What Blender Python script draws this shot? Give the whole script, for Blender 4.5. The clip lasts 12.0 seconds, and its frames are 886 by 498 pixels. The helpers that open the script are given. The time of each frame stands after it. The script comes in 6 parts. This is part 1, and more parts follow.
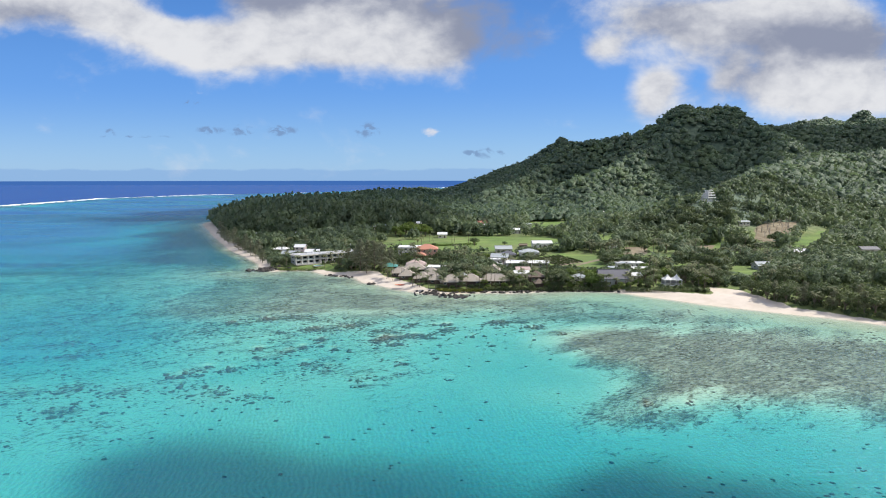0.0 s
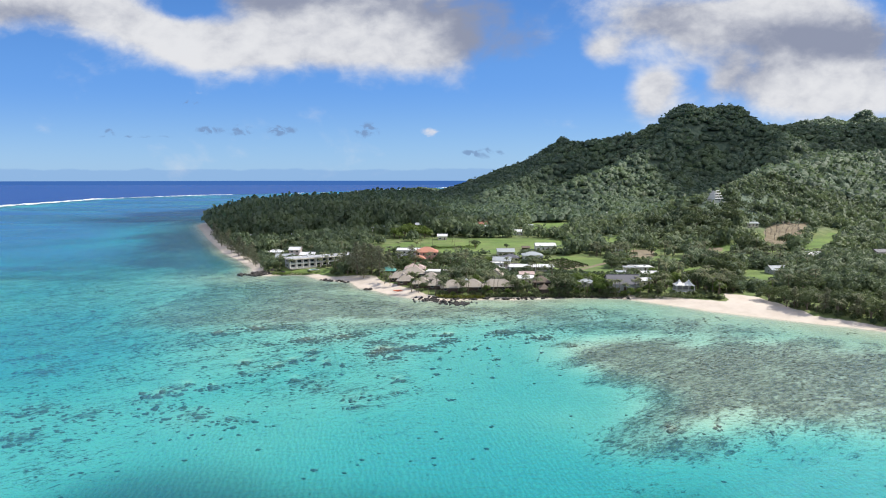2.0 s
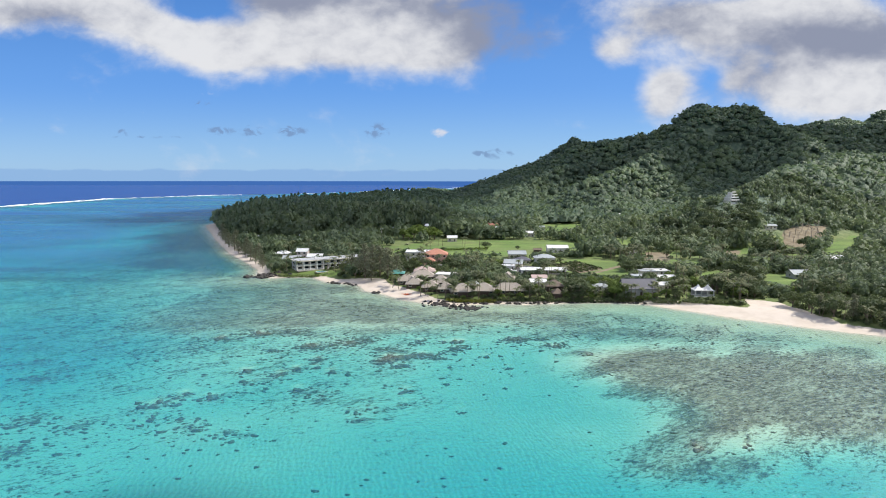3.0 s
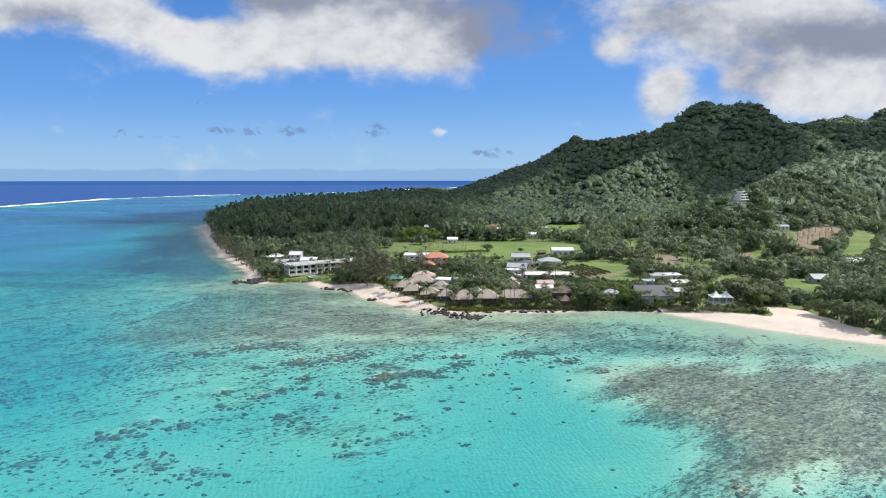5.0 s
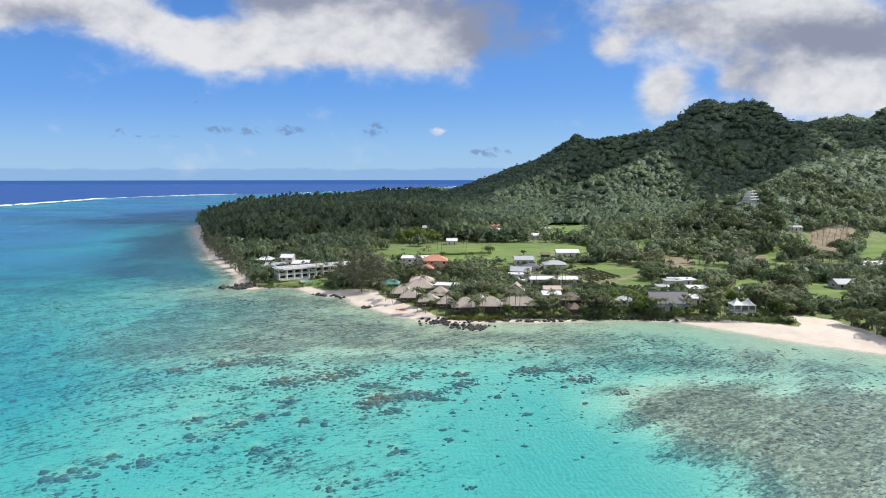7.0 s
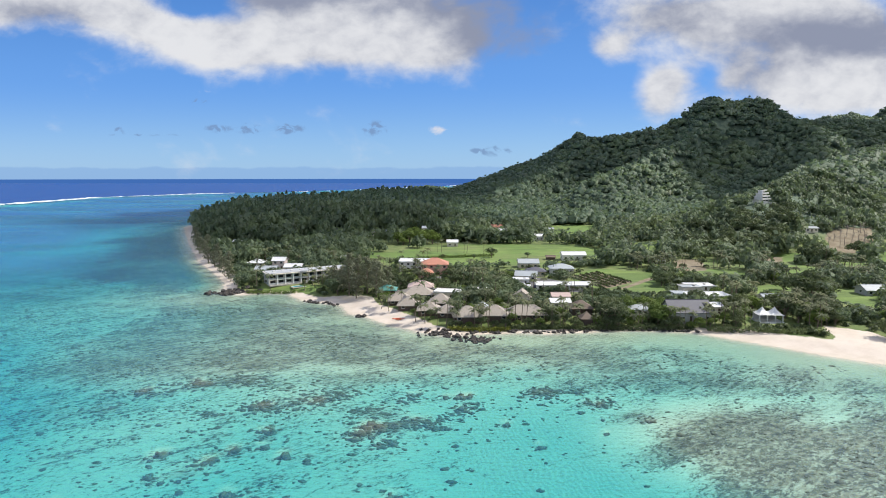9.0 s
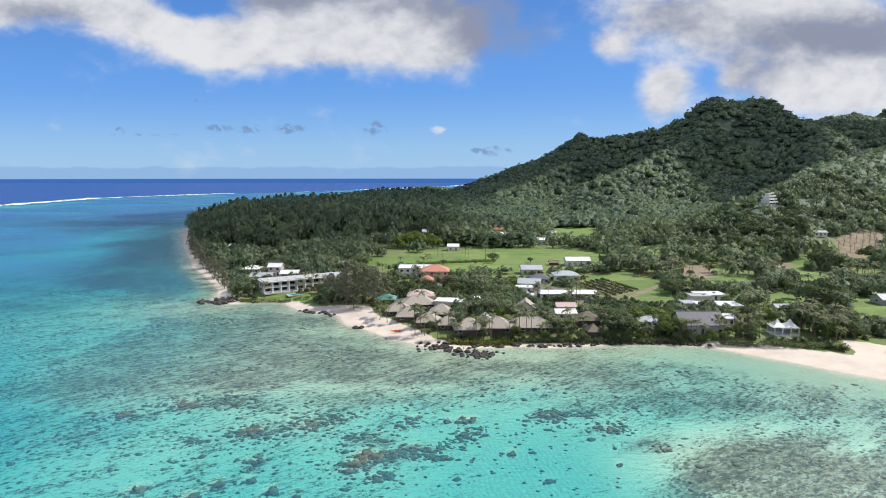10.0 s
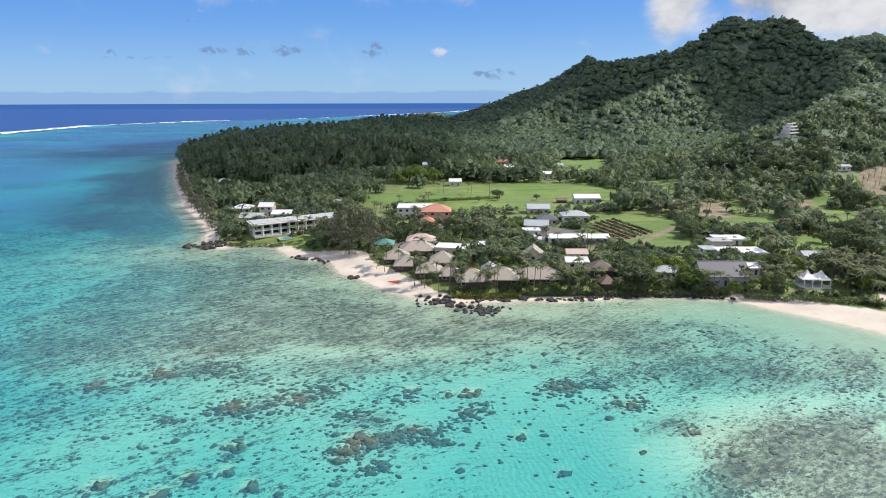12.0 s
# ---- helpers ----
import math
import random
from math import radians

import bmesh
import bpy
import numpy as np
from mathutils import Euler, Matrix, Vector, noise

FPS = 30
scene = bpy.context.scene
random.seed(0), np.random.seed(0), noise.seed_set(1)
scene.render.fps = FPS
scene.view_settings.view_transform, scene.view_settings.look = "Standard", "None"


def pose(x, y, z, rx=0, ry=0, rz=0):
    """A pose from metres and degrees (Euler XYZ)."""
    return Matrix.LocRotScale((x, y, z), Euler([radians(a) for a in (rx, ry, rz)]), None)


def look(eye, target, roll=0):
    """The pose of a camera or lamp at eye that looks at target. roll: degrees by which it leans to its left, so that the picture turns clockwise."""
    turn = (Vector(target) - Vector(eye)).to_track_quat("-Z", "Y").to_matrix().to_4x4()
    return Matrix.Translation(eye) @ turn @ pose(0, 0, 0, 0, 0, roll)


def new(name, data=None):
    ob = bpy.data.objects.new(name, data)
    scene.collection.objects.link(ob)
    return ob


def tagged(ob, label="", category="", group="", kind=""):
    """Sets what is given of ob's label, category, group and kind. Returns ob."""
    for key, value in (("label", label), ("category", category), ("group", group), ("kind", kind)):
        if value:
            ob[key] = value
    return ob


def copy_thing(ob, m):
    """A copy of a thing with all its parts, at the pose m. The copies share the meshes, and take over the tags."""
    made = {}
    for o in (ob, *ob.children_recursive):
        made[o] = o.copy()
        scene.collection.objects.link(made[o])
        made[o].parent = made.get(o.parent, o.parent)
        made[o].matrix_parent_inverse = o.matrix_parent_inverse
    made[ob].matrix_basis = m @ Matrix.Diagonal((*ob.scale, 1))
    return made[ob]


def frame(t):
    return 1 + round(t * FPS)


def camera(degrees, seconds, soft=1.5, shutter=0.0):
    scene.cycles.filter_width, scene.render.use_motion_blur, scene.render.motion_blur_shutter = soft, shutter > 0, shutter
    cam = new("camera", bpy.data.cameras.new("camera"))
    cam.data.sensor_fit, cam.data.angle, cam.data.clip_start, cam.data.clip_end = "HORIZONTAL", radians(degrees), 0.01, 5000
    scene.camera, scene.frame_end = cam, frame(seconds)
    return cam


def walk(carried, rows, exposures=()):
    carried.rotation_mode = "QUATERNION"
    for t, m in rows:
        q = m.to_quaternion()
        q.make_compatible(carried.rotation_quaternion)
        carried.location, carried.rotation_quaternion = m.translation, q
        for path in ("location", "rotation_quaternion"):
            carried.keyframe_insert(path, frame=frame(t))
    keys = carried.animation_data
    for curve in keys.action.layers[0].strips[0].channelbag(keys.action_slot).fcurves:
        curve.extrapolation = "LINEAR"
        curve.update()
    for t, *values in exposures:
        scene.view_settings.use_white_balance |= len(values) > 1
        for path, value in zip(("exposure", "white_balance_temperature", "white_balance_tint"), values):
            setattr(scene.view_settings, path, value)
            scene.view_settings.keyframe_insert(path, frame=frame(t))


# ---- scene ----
cam = camera(73.2, 12.0, soft=1.0)
PATH = [
    (0, (1.389, 9.059, 56.369), (1.396, 11.045, 56.133), -0.0),
    (0.5, (1.31, 12.402, 56.394), (1.316, 14.388, 56.158), -0.0),
    (1, (1.141, 16.073, 56.459), (1.149, 18.059, 56.224), 0.0),
    (1.5, (1.153, 19.807, 56.558), (1.16, 21.793, 56.322), -0.0),
    (2, (0.981, 23.941, 56.573), (0.99, 25.927, 56.337), 0.0),
    (2.5, (0.899, 27.995, 56.619), (0.874, 29.981, 56.384), 0.0),
    (3, (0.747, 32.304, 56.546), (0.724, 34.29, 56.312), 0.1),
    (5, (0.366, 50.437, 56.618), (0.344, 52.423, 56.382), 0.0),
    (5.5, (0.115, 55.347, 56.5), (0.095, 57.333, 56.263), -0.0),
    (6, (-0.069, 60.223, 56.375), (-0.089, 62.209, 56.138), -0.0),
    (6.5, (-0.248, 64.778, 56.447), (-0.266, 66.764, 56.21), -0.0),
    (7, (-0.359, 69.545, 56.279), (-0.376, 71.53, 56.041), -0.0),
    (9, (-0.86, 88.625, 56.242), (-0.876, 90.61, 56.0), 0.0),
    (9.5, (-0.864, 93.662, 57.082), (-0.881, 95.647, 56.84), 0.0),
    (10, (-0.953, 98.416, 58.587), (-0.971, 100.401, 58.344), -0.0),
    (10.5, (-0.815, 103.475, 60.16), (-0.834, 105.46, 59.916), -0.1),
    (11, (-1.025, 108.222, 61.377), (-1.045, 110.207, 61.133), -0.0),
    (11.5, (-1.078, 112.997, 62.153), (-1.099, 114.98, 61.895), -0.1),
    (11.7, (-1.083, 114.91, 62.17), (-1.104, 116.883, 61.84), -0.1),
    (12, (-1.092, 117.778, 62.187), (-1.115, 119.718, 61.704), -0.1),
]
walk(cam, [(t, look(eye, target, roll)) for t, eye, target, roll in PATH])

# ---- light ----
SUN_AZ, SUN_EL = radians(78), radians(48)          # to the right of the way ahead, and above the sea
TO_SUN = Vector((math.sin(SUN_AZ) * math.cos(SUN_EL), math.cos(SUN_AZ) * math.cos(SUN_EL), math.sin(SUN_EL)))
sun = new("sun", bpy.data.lights.new("sun", "SUN"))
sun.data.energy, sun.data.angle, sun.data.color = 5.0, radians(0.53), (1.0, 0.95, 0.87)
sun.matrix_world = look(TO_SUN * 1000, (0, 0, 0))
scene.view_settings.exposure = 0.10


class Nodes:
    """Short ways to write shader nodes."""

    def __init__(self, tree):
        self.tree = tree
        tree.nodes.clear()

    def add(self, kind, **values):
        node = self.tree.nodes.new(kind)
        for key, value in values.items():
            self.put(node.inputs[key], value)
        return node

    def put(self, socket, value):
        if isinstance(value, bpy.types.NodeSocket):
            self.tree.links.new(value, socket)
        else:
            socket.default_value = value

    def math(self, op, a, b=0.0, c=0.0, clamp=False):
        node = self.tree.nodes.new("ShaderNodeMath")
        node.operation, node.use_clamp = op, clamp
        for socket, value in zip(node.inputs, (a, b, c)):
            self.put(socket, value)
        return node.outputs[0]

    def mix(self, f, a, b, blend="MIX"):
        node = self.tree.nodes.new("ShaderNodeMix")
        node.data_type, node.blend_type = "RGBA", blend
        self.put(node.inputs[0], f)
        self.put(node.inputs[6], a if isinstance(a, bpy.types.NodeSocket) else (*a, 1))
        self.put(node.inputs[7], b if isinstance(b, bpy.types.NodeSocket) else (*b, 1))
        return node.outputs[2]

    def ramp(self, f, lo, hi):
        node = self.tree.nodes.new("ShaderNodeMapRange")
        node.interpolation_type = "SMOOTHSTEP"
        self.put(node.inputs[0], f)
        self.put(node.inputs[1], lo)
        self.put(node.inputs[2], hi)
        return node.outputs[0]

    def noise(self, vector, scale, detail=4.0, rough=0.55, distort=0.0):
        node = self.tree.nodes.new("ShaderNodeTexNoise")
        if vector is not None:
            self.put(node.inputs["Vector"], vector)
        node.inputs["Scale"].default_value = scale
        node.inputs["Detail"].default_value = detail
        node.inputs["Roughness"].default_value = rough
        node.inputs["Distortion"].default_value = distort
        return node.outputs["Fac"]

    def place(self, scale=(1, 1, 1), turn=0.0, source=None):
        """World position, turned about z and scaled."""
        node = self.tree.nodes.new("ShaderNodeMapping")
        self.put(node.inputs["Vector"], source or self.tree.nodes.new("ShaderNodeNewGeometry").outputs["Position"])
        node.inputs["Scale"].default_value = scale
        node.inputs["Rotation"].default_value = (0, 0, turn)
        return node.outputs["Vector"]

    def streak(self, turn, long):
        """World position, drawn out along a direction."""
        node = self.tree.nodes.new("ShaderNodeMapping")
        node.vector_type = "TEXTURE"
        self.put(node.inputs["Vector"], self.tree.nodes.new("ShaderNodeNewGeometry").outputs["Position"])
        node.inputs["Scale"].default_value = (long, 1, 1)
        node.inputs["Rotation"].default_value = (0, 0, turn)
        return node.outputs["Vector"]

    def attr(self, name):
        node = self.tree.nodes.new("ShaderNodeAttribute")
        node.attribute_name = name
        return node.outputs["Fac"]

    def bump(self, height, strength, distance):
        node = self.tree.nodes.new("ShaderNodeBump")
        self.put(node.inputs["Height"], height)
        node.inputs["Strength"].default_value = strength
        node.inputs["Distance"].default_value = distance
        return node.outputs["Normal"]


# sky: clear air, broken trade-wind cumulus, and the far sea below the horizon
world = bpy.data.worlds.new("world")
scene.world = world
world.use_nodes = True
N = Nodes(world.node_tree)
way = world.node_tree.nodes.new("ShaderNodeTexCoord").outputs["Generated"]
split = world.node_tree.nodes.new("ShaderNodeSeparateXYZ")
N.put(split.inputs[0], way)
dx, dy, dz = split.outputs
flat = N.math("MAXIMUM", dy, 0.12)
U, V = N.math("DIVIDE", dx, flat), N.math("DIVIDE", dz, flat)
cell = world.node_tree.nodes.new("ShaderNodeCombineXYZ")
N.put(cell.inputs[0], U), N.put(cell.inputs[1], N.math("MULTIPLY", V, 1.5))
puffs = N.noise(cell.outputs[0], 5.5, 7.0, 0.56, 0.25)
billow = N.noise(cell.outputs[0], 21.0, 6.0, 0.58, 0.2)


def bank(blobs):
    """Sum of soft oval banks of cloud: across, up, half width, half height, thickness."""
    total = 0.0
    for u, v, a, b, k in blobs:
        p = N.math("DIVIDE", N.math("SUBTRACT", U, u), a)
        q = N.math("DIVIDE", N.math("SUBTRACT", V, v), b)
        r = N.math("ADD", N.math("MULTIPLY", p, p), N.math("MULTIPLY", q, q))
        g = N.math("MULTIPLY", N.math("EXPONENT", N.math("MULTIPLY", r, -1.0)), k)
        total = N.math("ADD", g, total)
    return total


thick = bank([(-0.68, 0.285, 0.16, 0.048, 1.15), (-0.50, 0.250, 0.09, 0.038, 0.95), (-0.37, 0.215, 0.10, 0.042, 1.15), (-0.19, 0.212, 0.14, 0.046, 1.35),
              (-0.03, 0.225, 0.08, 0.055, 1.1), (-0.20, 0.30, 0.22, 0.046, 1.3), (-0.42, 0.274, 0.06, 0.024, -1.1), (0.08, 0.24, 0.065, 0.05, 0.58), (0.16, 0.212, 0.05, 0.028, 0.5),
              (0.265, 0.208, 0.04, 0.026, 0.9), (0.35, 0.262, 0.10, 0.042, 0.80), (0.57, 0.245, 0.18, 0.065, 1.35), (0.64, 0.150, 0.18, 0.052, 1.5), (0.345, 0.122, 0.044, 0.042, 1.0),
              (0.355, 0.155, 0.03, 0.02, 0.7), (0.425, 0.168, 0.025, 0.018, -0.6), (0.20, 0.50, 0.60, 0.100, 0.9), (-0.70, 0.55, 0.40, 0.120, 0.9)])
grey = bank([(-0.26, 0.292, 0.13, 0.028, 1.4), (-0.68, 0.262, 0.12, 0.020, 0.8), (0.09, 0.24, 0.09, 0.07, 1.9), (0.64, 0.225, 0.14, 0.034, 1.6), (0.46, 0.165, 0.07, 0.04, 0.8),
             (0.36, 0.25, 0.10, 0.035, 0.8), (-0.05, 0.275, 0.08, 0.03, 0.6)])
ragged = N.math("ADD", N.math("MULTIPLY", N.math("SUBTRACT", puffs, 0.5), 2.1), N.math("MULTIPLY", N.math("SUBTRACT", billow, 0.5), 0.50))
cover = N.ramp(N.math("ADD", thick, ragged), 0.16, 0.98)
specks = bank([(-0.41, 0.123, 0.016, 0.006, 1), (-0.382, 0.078, 0.024, 0.007, 1), (-0.326, 0.078, 0.018, 0.009, 1),
               (-0.263, 0.078, 0.026, 0.008, 1), (-0.12, 0.078, 0.020, 0.012, 1), (0.078, 0.042, 0.03, 0.010, 0.7),
               (-0.543, 0.076, 0.010, 0.006, 0.8), (-0.50, 0.068, 0.08, 0.003, 0.5), (0.05, 0.042, 0.012, 0.005, 0.7)])
shreds = N.noise(cell.outputs[0], 46.0, 4.0, 0.6, 0.6)
speck = N.math("MULTIPLY", N.ramp(N.math("MULTIPLY", specks, N.math("ADD", N.math("MULTIPLY", N.math("SUBTRACT", shreds, 0.5), 5.0), 0.9)), 0.25, 0.85), 0.75)
lone = N.ramp(N.math("ADD", bank([(-0.017, 0.075, 0.018, 0.009, 1.0)]), N.math("MULTIPLY", N.math("SUBTRACT", billow, 0.5), 2.2)), 0.4, 1.0)
shade = N.ramp(N.math("ADD", grey, N.math("ADD", N.math("MULTIPLY", N.math("SUBTRACT", puffs, 0.5), -1.6), N.math("MULTIPLY", N.math("SUBTRACT", billow, 0.5), -1.5))), -0.35, 1.25)
cloud_tone = N.mix(shade, (0.725, 0.735, 0.765), (0.26, 0.29, 0.39))
sky = world.node_tree.nodes.new("ShaderNodeTexSky")
sky.sky_type, sky.sun_disc = "NISHITA", False
sky.sun_elevation, sky.sun_rotation = SUN_EL, SUN_AZ
sky.air_density, sky.dust_density, sky.ozone_density, sky.altitude = 1.0, 0.3, 3.0, 60
nishita = N.mix(1.0, sky.outputs[0], (0.10, 0.10, 0.11), "MULTIPLY")
blue = N.mix(N.ramp(V, 0.0, 0.16), (0.255, 0.515, 0.84), (0.093, 0.32, 0.82))
blue = N.mix(N.ramp(V, 0.12, 0.42), blue, (0.035, 0.17, 0.55))
air = N.mix(0.75, nishita, blue)
low_bank = N.math("MULTIPLY", N.ramp(N.math("ADD", V, N.math("MULTIPLY", N.math("SUBTRACT", N.noise(cell.outputs[0], 14.0, 4.0), 0.5), 0.016)), 0.0165, 0.0125), 0.75)
air = N.mix(low_bank, air, (0.245, 0.42, 0.70))
air = N.mix(speck, air, (0.17, 0.27, 0.47))
air = N.mix(lone, air, (0.66, 0.68, 0.76))
air = N.mix(cover, air, cloud_tone)
# unseen bright cloud overhead and behind, added to lift the ambient light
aloft = N.math("MAXIMUM", N.ramp(dy, 0.16, 0.05), N.ramp(V, 0.42, 0.7))
broken = N.math("MULTIPLY", N.ramp(N.noise(way, 2.6, 6.0, 0.55, 0.3), 0.40, 0.60), aloft)
air = N.mix(broken, air, (0.86, 0.86, 0.88))
air = N.mix(N.ramp(dz, -0.0040, -0.0046), air, (0.050, 0.145, 0.43))
back = N.add("ShaderNodeBackground", Color=air, Strength=1.0)
out = world.node_tree.nodes.new("ShaderNodeOutputWorld")
world.node_tree.links.new(back.outputs[0], out.inputs[0])

# ---- plan: coast, hills, fields ----
COAST = [(3000, -200), (900, 40), (500, 105), (300, 150), (220, 188), (172, 233), (157, 246), (132, 262), (118, 272),
         (104, 286), (95, 294), (88, 300), (68, 303), (54, 301), (35, 298), (23, 299), (10, 297), (-0.5, 294.5), (-11, 298.7),
         (-21.6, 308.5), (-32.5, 320.8), (-42, 328.6), (-48, 345), (-65, 353), (-79, 371), (-90, 371), (-100.6, 367), (-111, 374),
         (-120, 399), (-138.7, 432.6), (-165, 475), (-229, 605), (-290, 737), (-299, 770), (-284, 850), (-215, 1020),
         (-200, 1300), (-130, 1700), (0, 2300), (150, 3000), (600, 3900), (4900, 4900)]
LAND = COAST + [(4900, -200)]
RIDGES = [
    [(-40, 1750, 12), (33, 1500, 33), (72, 1450, 41), (107, 1400, 54), (150, 1340, 73), (178, 1280, 82), (212, 1250, 99), (234, 1220, 108), (288, 1200, 122), (333, 1190, 126), (374, 1188, 136), (415, 1185, 154),
     (445, 1185, 174), (481, 1185, 185), (539, 1185, 180), (572, 1188, 164), (608, 1195, 152), (669, 1210, 150), (734, 1230, 156), (774, 1240, 152), (862, 1260, 158), (1500, 1400, 195)],
    [(1250, 2200, 228), (1400, 2200, 258), (1460, 2210, 246), (1520, 2200, 258), (1900, 2200, 268)],
    [(900, 900, 130), (615, 850, 90), (533, 830, 86), (433, 760, 68), (344, 680, 50), (258, 590, 34)],
    [(461, 1150, 160), (374, 1050, 108), (260, 950, 70), (193, 880, 44)],
    [(247, 1240, 118), (236, 1150, 90), (142, 1050, 50), (67, 950, 24)],
    [(560, 1180, 160), (590, 1050, 112), (520, 960, 74)],
]
WIDTHS = [150, 260, 112, 74, 64, 74]
GREEN = [(-56.2, 488), (-7.8, 545), (43.3, 560), (93.3, 552), (117.0, 513), (102.6, 470), (80.5, 445), (54.5, 449), (12.4, 440), (-24.5, 445), (-37.4, 470)]
FIELDS = {  # grass, soil, tar
    "grass": [GREEN, [(62, 405), (87, 431), (115, 414), (86, 368), (66, 369)], [(84, 379), (106, 398), (106, 376), (99, 359), (79, 362)], [(144, 431), (172, 427), (160, 400), (135, 409)],
              [(162, 472), (175, 470), (165, 448), (151, 443)], [(213, 482), (233, 484), (218, 463), (199, 455)], [(199, 443), (219, 449), (220, 427), (183, 410)], [(144, 373), (156, 380), (147, 361), (135, 353)],
              [(156, 380), (173, 379), (153, 355), (145, 355)], [(182, 372), (199, 368), (191, 350), (172, 321), (165, 338)], [(145, 554), (159, 535), (149, 511), (136, 518)],
              [(101, 707), (158, 718), (135, 635), (101, 616), (92, 637)], [(284, 486), (335, 528), (349, 534), (323, 498), (278, 452), (269, 459)],
              [(236, 452), (262, 470), (258, 446), (240, 436)], [(-62, 514), (-36, 492), (-33, 450), (-55, 466)], [(115.4, 303), (104, 312), (126.5, 318), (131.4, 303)], [(-96.1, 372), (-64.1, 366), (-58.0, 382), (-94.0, 382)]],
    "soil": [[(64, 404), (82, 419), (93, 386), (75, 369)], [(146, 472), (163, 472), (146, 424), (126, 424)], [(274, 524), (298, 540), (326, 550), (298, 506), (257, 490)], [(262, 496), (283, 500), (269, 484), (259, 485)],
             [(206, 478), (212, 482), (199, 455), (198, 458)], [(208, 480), (218, 477), (208, 458), (196, 452)], [(82, 366), (107, 396), (106, 401), (80.5, 369)], [(140, 552), (146, 556), (138, 540), (132, 542)]],
    "tar": [[(-15, 396), (4, 398), (4, 404), (-15, 403)], [(32, 379), (47, 400), (68, 379), (66, 372), (61, 358), (34, 364)], [(-28.1, 368), (21.9, 376), (22.9, 370), (-28.2, 362)]],
}


def chance(i, j, seed):
    v = np.sin(i * 127.1 + j * 311.7 + seed * 74.7) * 43758.5453
    return v - np.floor(v)


def lattice(x, y, seed):
    """Smooth value noise, 0 to 1."""
    i, j = np.floor(x), np.floor(y)
    f, g = x - i, y - j
    f, g = f * f * (3 - 2 * f), g * g * (3 - 2 * g)
    a, b = chance(i, j, seed), chance(i + 1, j, seed)
    c, d = chance(i, j + 1, seed), chance(i + 1, j + 1, seed)
    return (a + (b - a) * f) * (1 - g) + (c + (d - c) * f) * g


def rough(x, y, size, octaves=4, seed=1):
    total, k = 0, 1
    for n in range(octaves):
        total = total + k * (lattice(x / size * 2**n, y / size * 2**n, seed + n) - 0.5)
        k *= 0.5
    return total


def steps(v, lo, hi):
    f = np.clip((v - lo) / (hi - lo), 0, 1)
    return f * f * (3 - 2 * f)


def away(x, y, line):
    """Distance to a line of points, and the place along it (index and fraction)."""
    best, at = np.full(np.shape(x), 1e9), np.zeros(np.shape(x))
    for n in range(len(line) - 1):
        (ax, ay), (bx, by) = line[n][:2], line[n + 1][:2]
        ux, uy = bx - ax, by - ay
        f = np.clip(((x - ax) * ux + (y - ay) * uy) / (ux * ux + uy * uy), 0, 1)
        d = np.hypot(x - ax - f * ux, y - ay - f * uy)
        at, best = np.where(d < best, n + f, at), np.minimum(best, d)
    return best, at


def inside(x, y, ring):
    """Signed distance to a closed ring, positive inside."""
    d, _ = away(x, y, ring + ring[:1])
    odd = np.zeros(np.shape(x), bool)
    for n in range(len(ring)):
        (ax, ay), (bx, by) = ring[n - 1], ring[n]
        if ay != by:
            odd ^= ((ay > y) != (by > y)) & (x < ax + (y - ay) * (bx - ax) / (by - ay))
    return np.where(odd, d, -d)


REEF = [(-800, -2500), (-860, -600), (-870, 600), (-880, 1230), (-928, 1690), (-780, 2040), (-525, 2300), (-320, 2770), (30, 3620), (300, 4900)]


WEST_FLAT = [(-136, 284), (-120, 250), (-101, 240), (-82, 240), (-60, 240), (-44, 247), (-26, 239), (-4, 247), (15, 256), (45, 268), (50, 290), (30, 292), (8, 293), (-10, 294), (-44, 322), (-70, 348), (-112, 362), (-140, 395), (-160, 400), (-146, 345), (-124, 298)]
EAST_FLAT = [(33, 211), (42, 190), (49, 171), (46, 156), (35, 146), (37, 137), (60, 146), (84, 150), (108, 146), (170, 140), (190, 190), (162, 219), (119, 234), (68, 237), (40, 230)]

PATCHES = [(-78, 240, 5), (-69, 246, 6), (-57, 248, 6), (-46, 231, 4), (-40, 233, 4), (-33, 236, 4), (-28, 238, 4), (-17, 227, 6), (-19.6, 215, 4), (-13, 220, 5), (-8, 223, 5), (-52, 215, 3), (-41, 216, 3),
           (-99, 230, 5), (-93, 226, 5), (-85, 229.5, 5), (24, 241, 5), (36, 233, 4), (46, 222, 3), (-74, 178, 4), (-61, 184, 3), (-70, 185, 3), (-38, 188, 4), (-52, 198, 4), (-130, 215, 6), (-120, 200, 6),
           (-94, 152, 6), (-112, 165, 6), (-100, 168, 5), (-86, 165, 4), (-60, 165, 4), (-49, 162, 3), (-33, 182, 4), (-20, 170, 3)]


def knolls(x, y):
    """How far a place lies on one of the coral patches, 0 to 1."""
    total = np.zeros(np.shape(x))
    for a, b, r in PATCHES:
        total = np.maximum(total, np.exp(-(((x - a) / (1.6 * r)) ** 2 + ((y - b) / r) ** 2)))
    return total


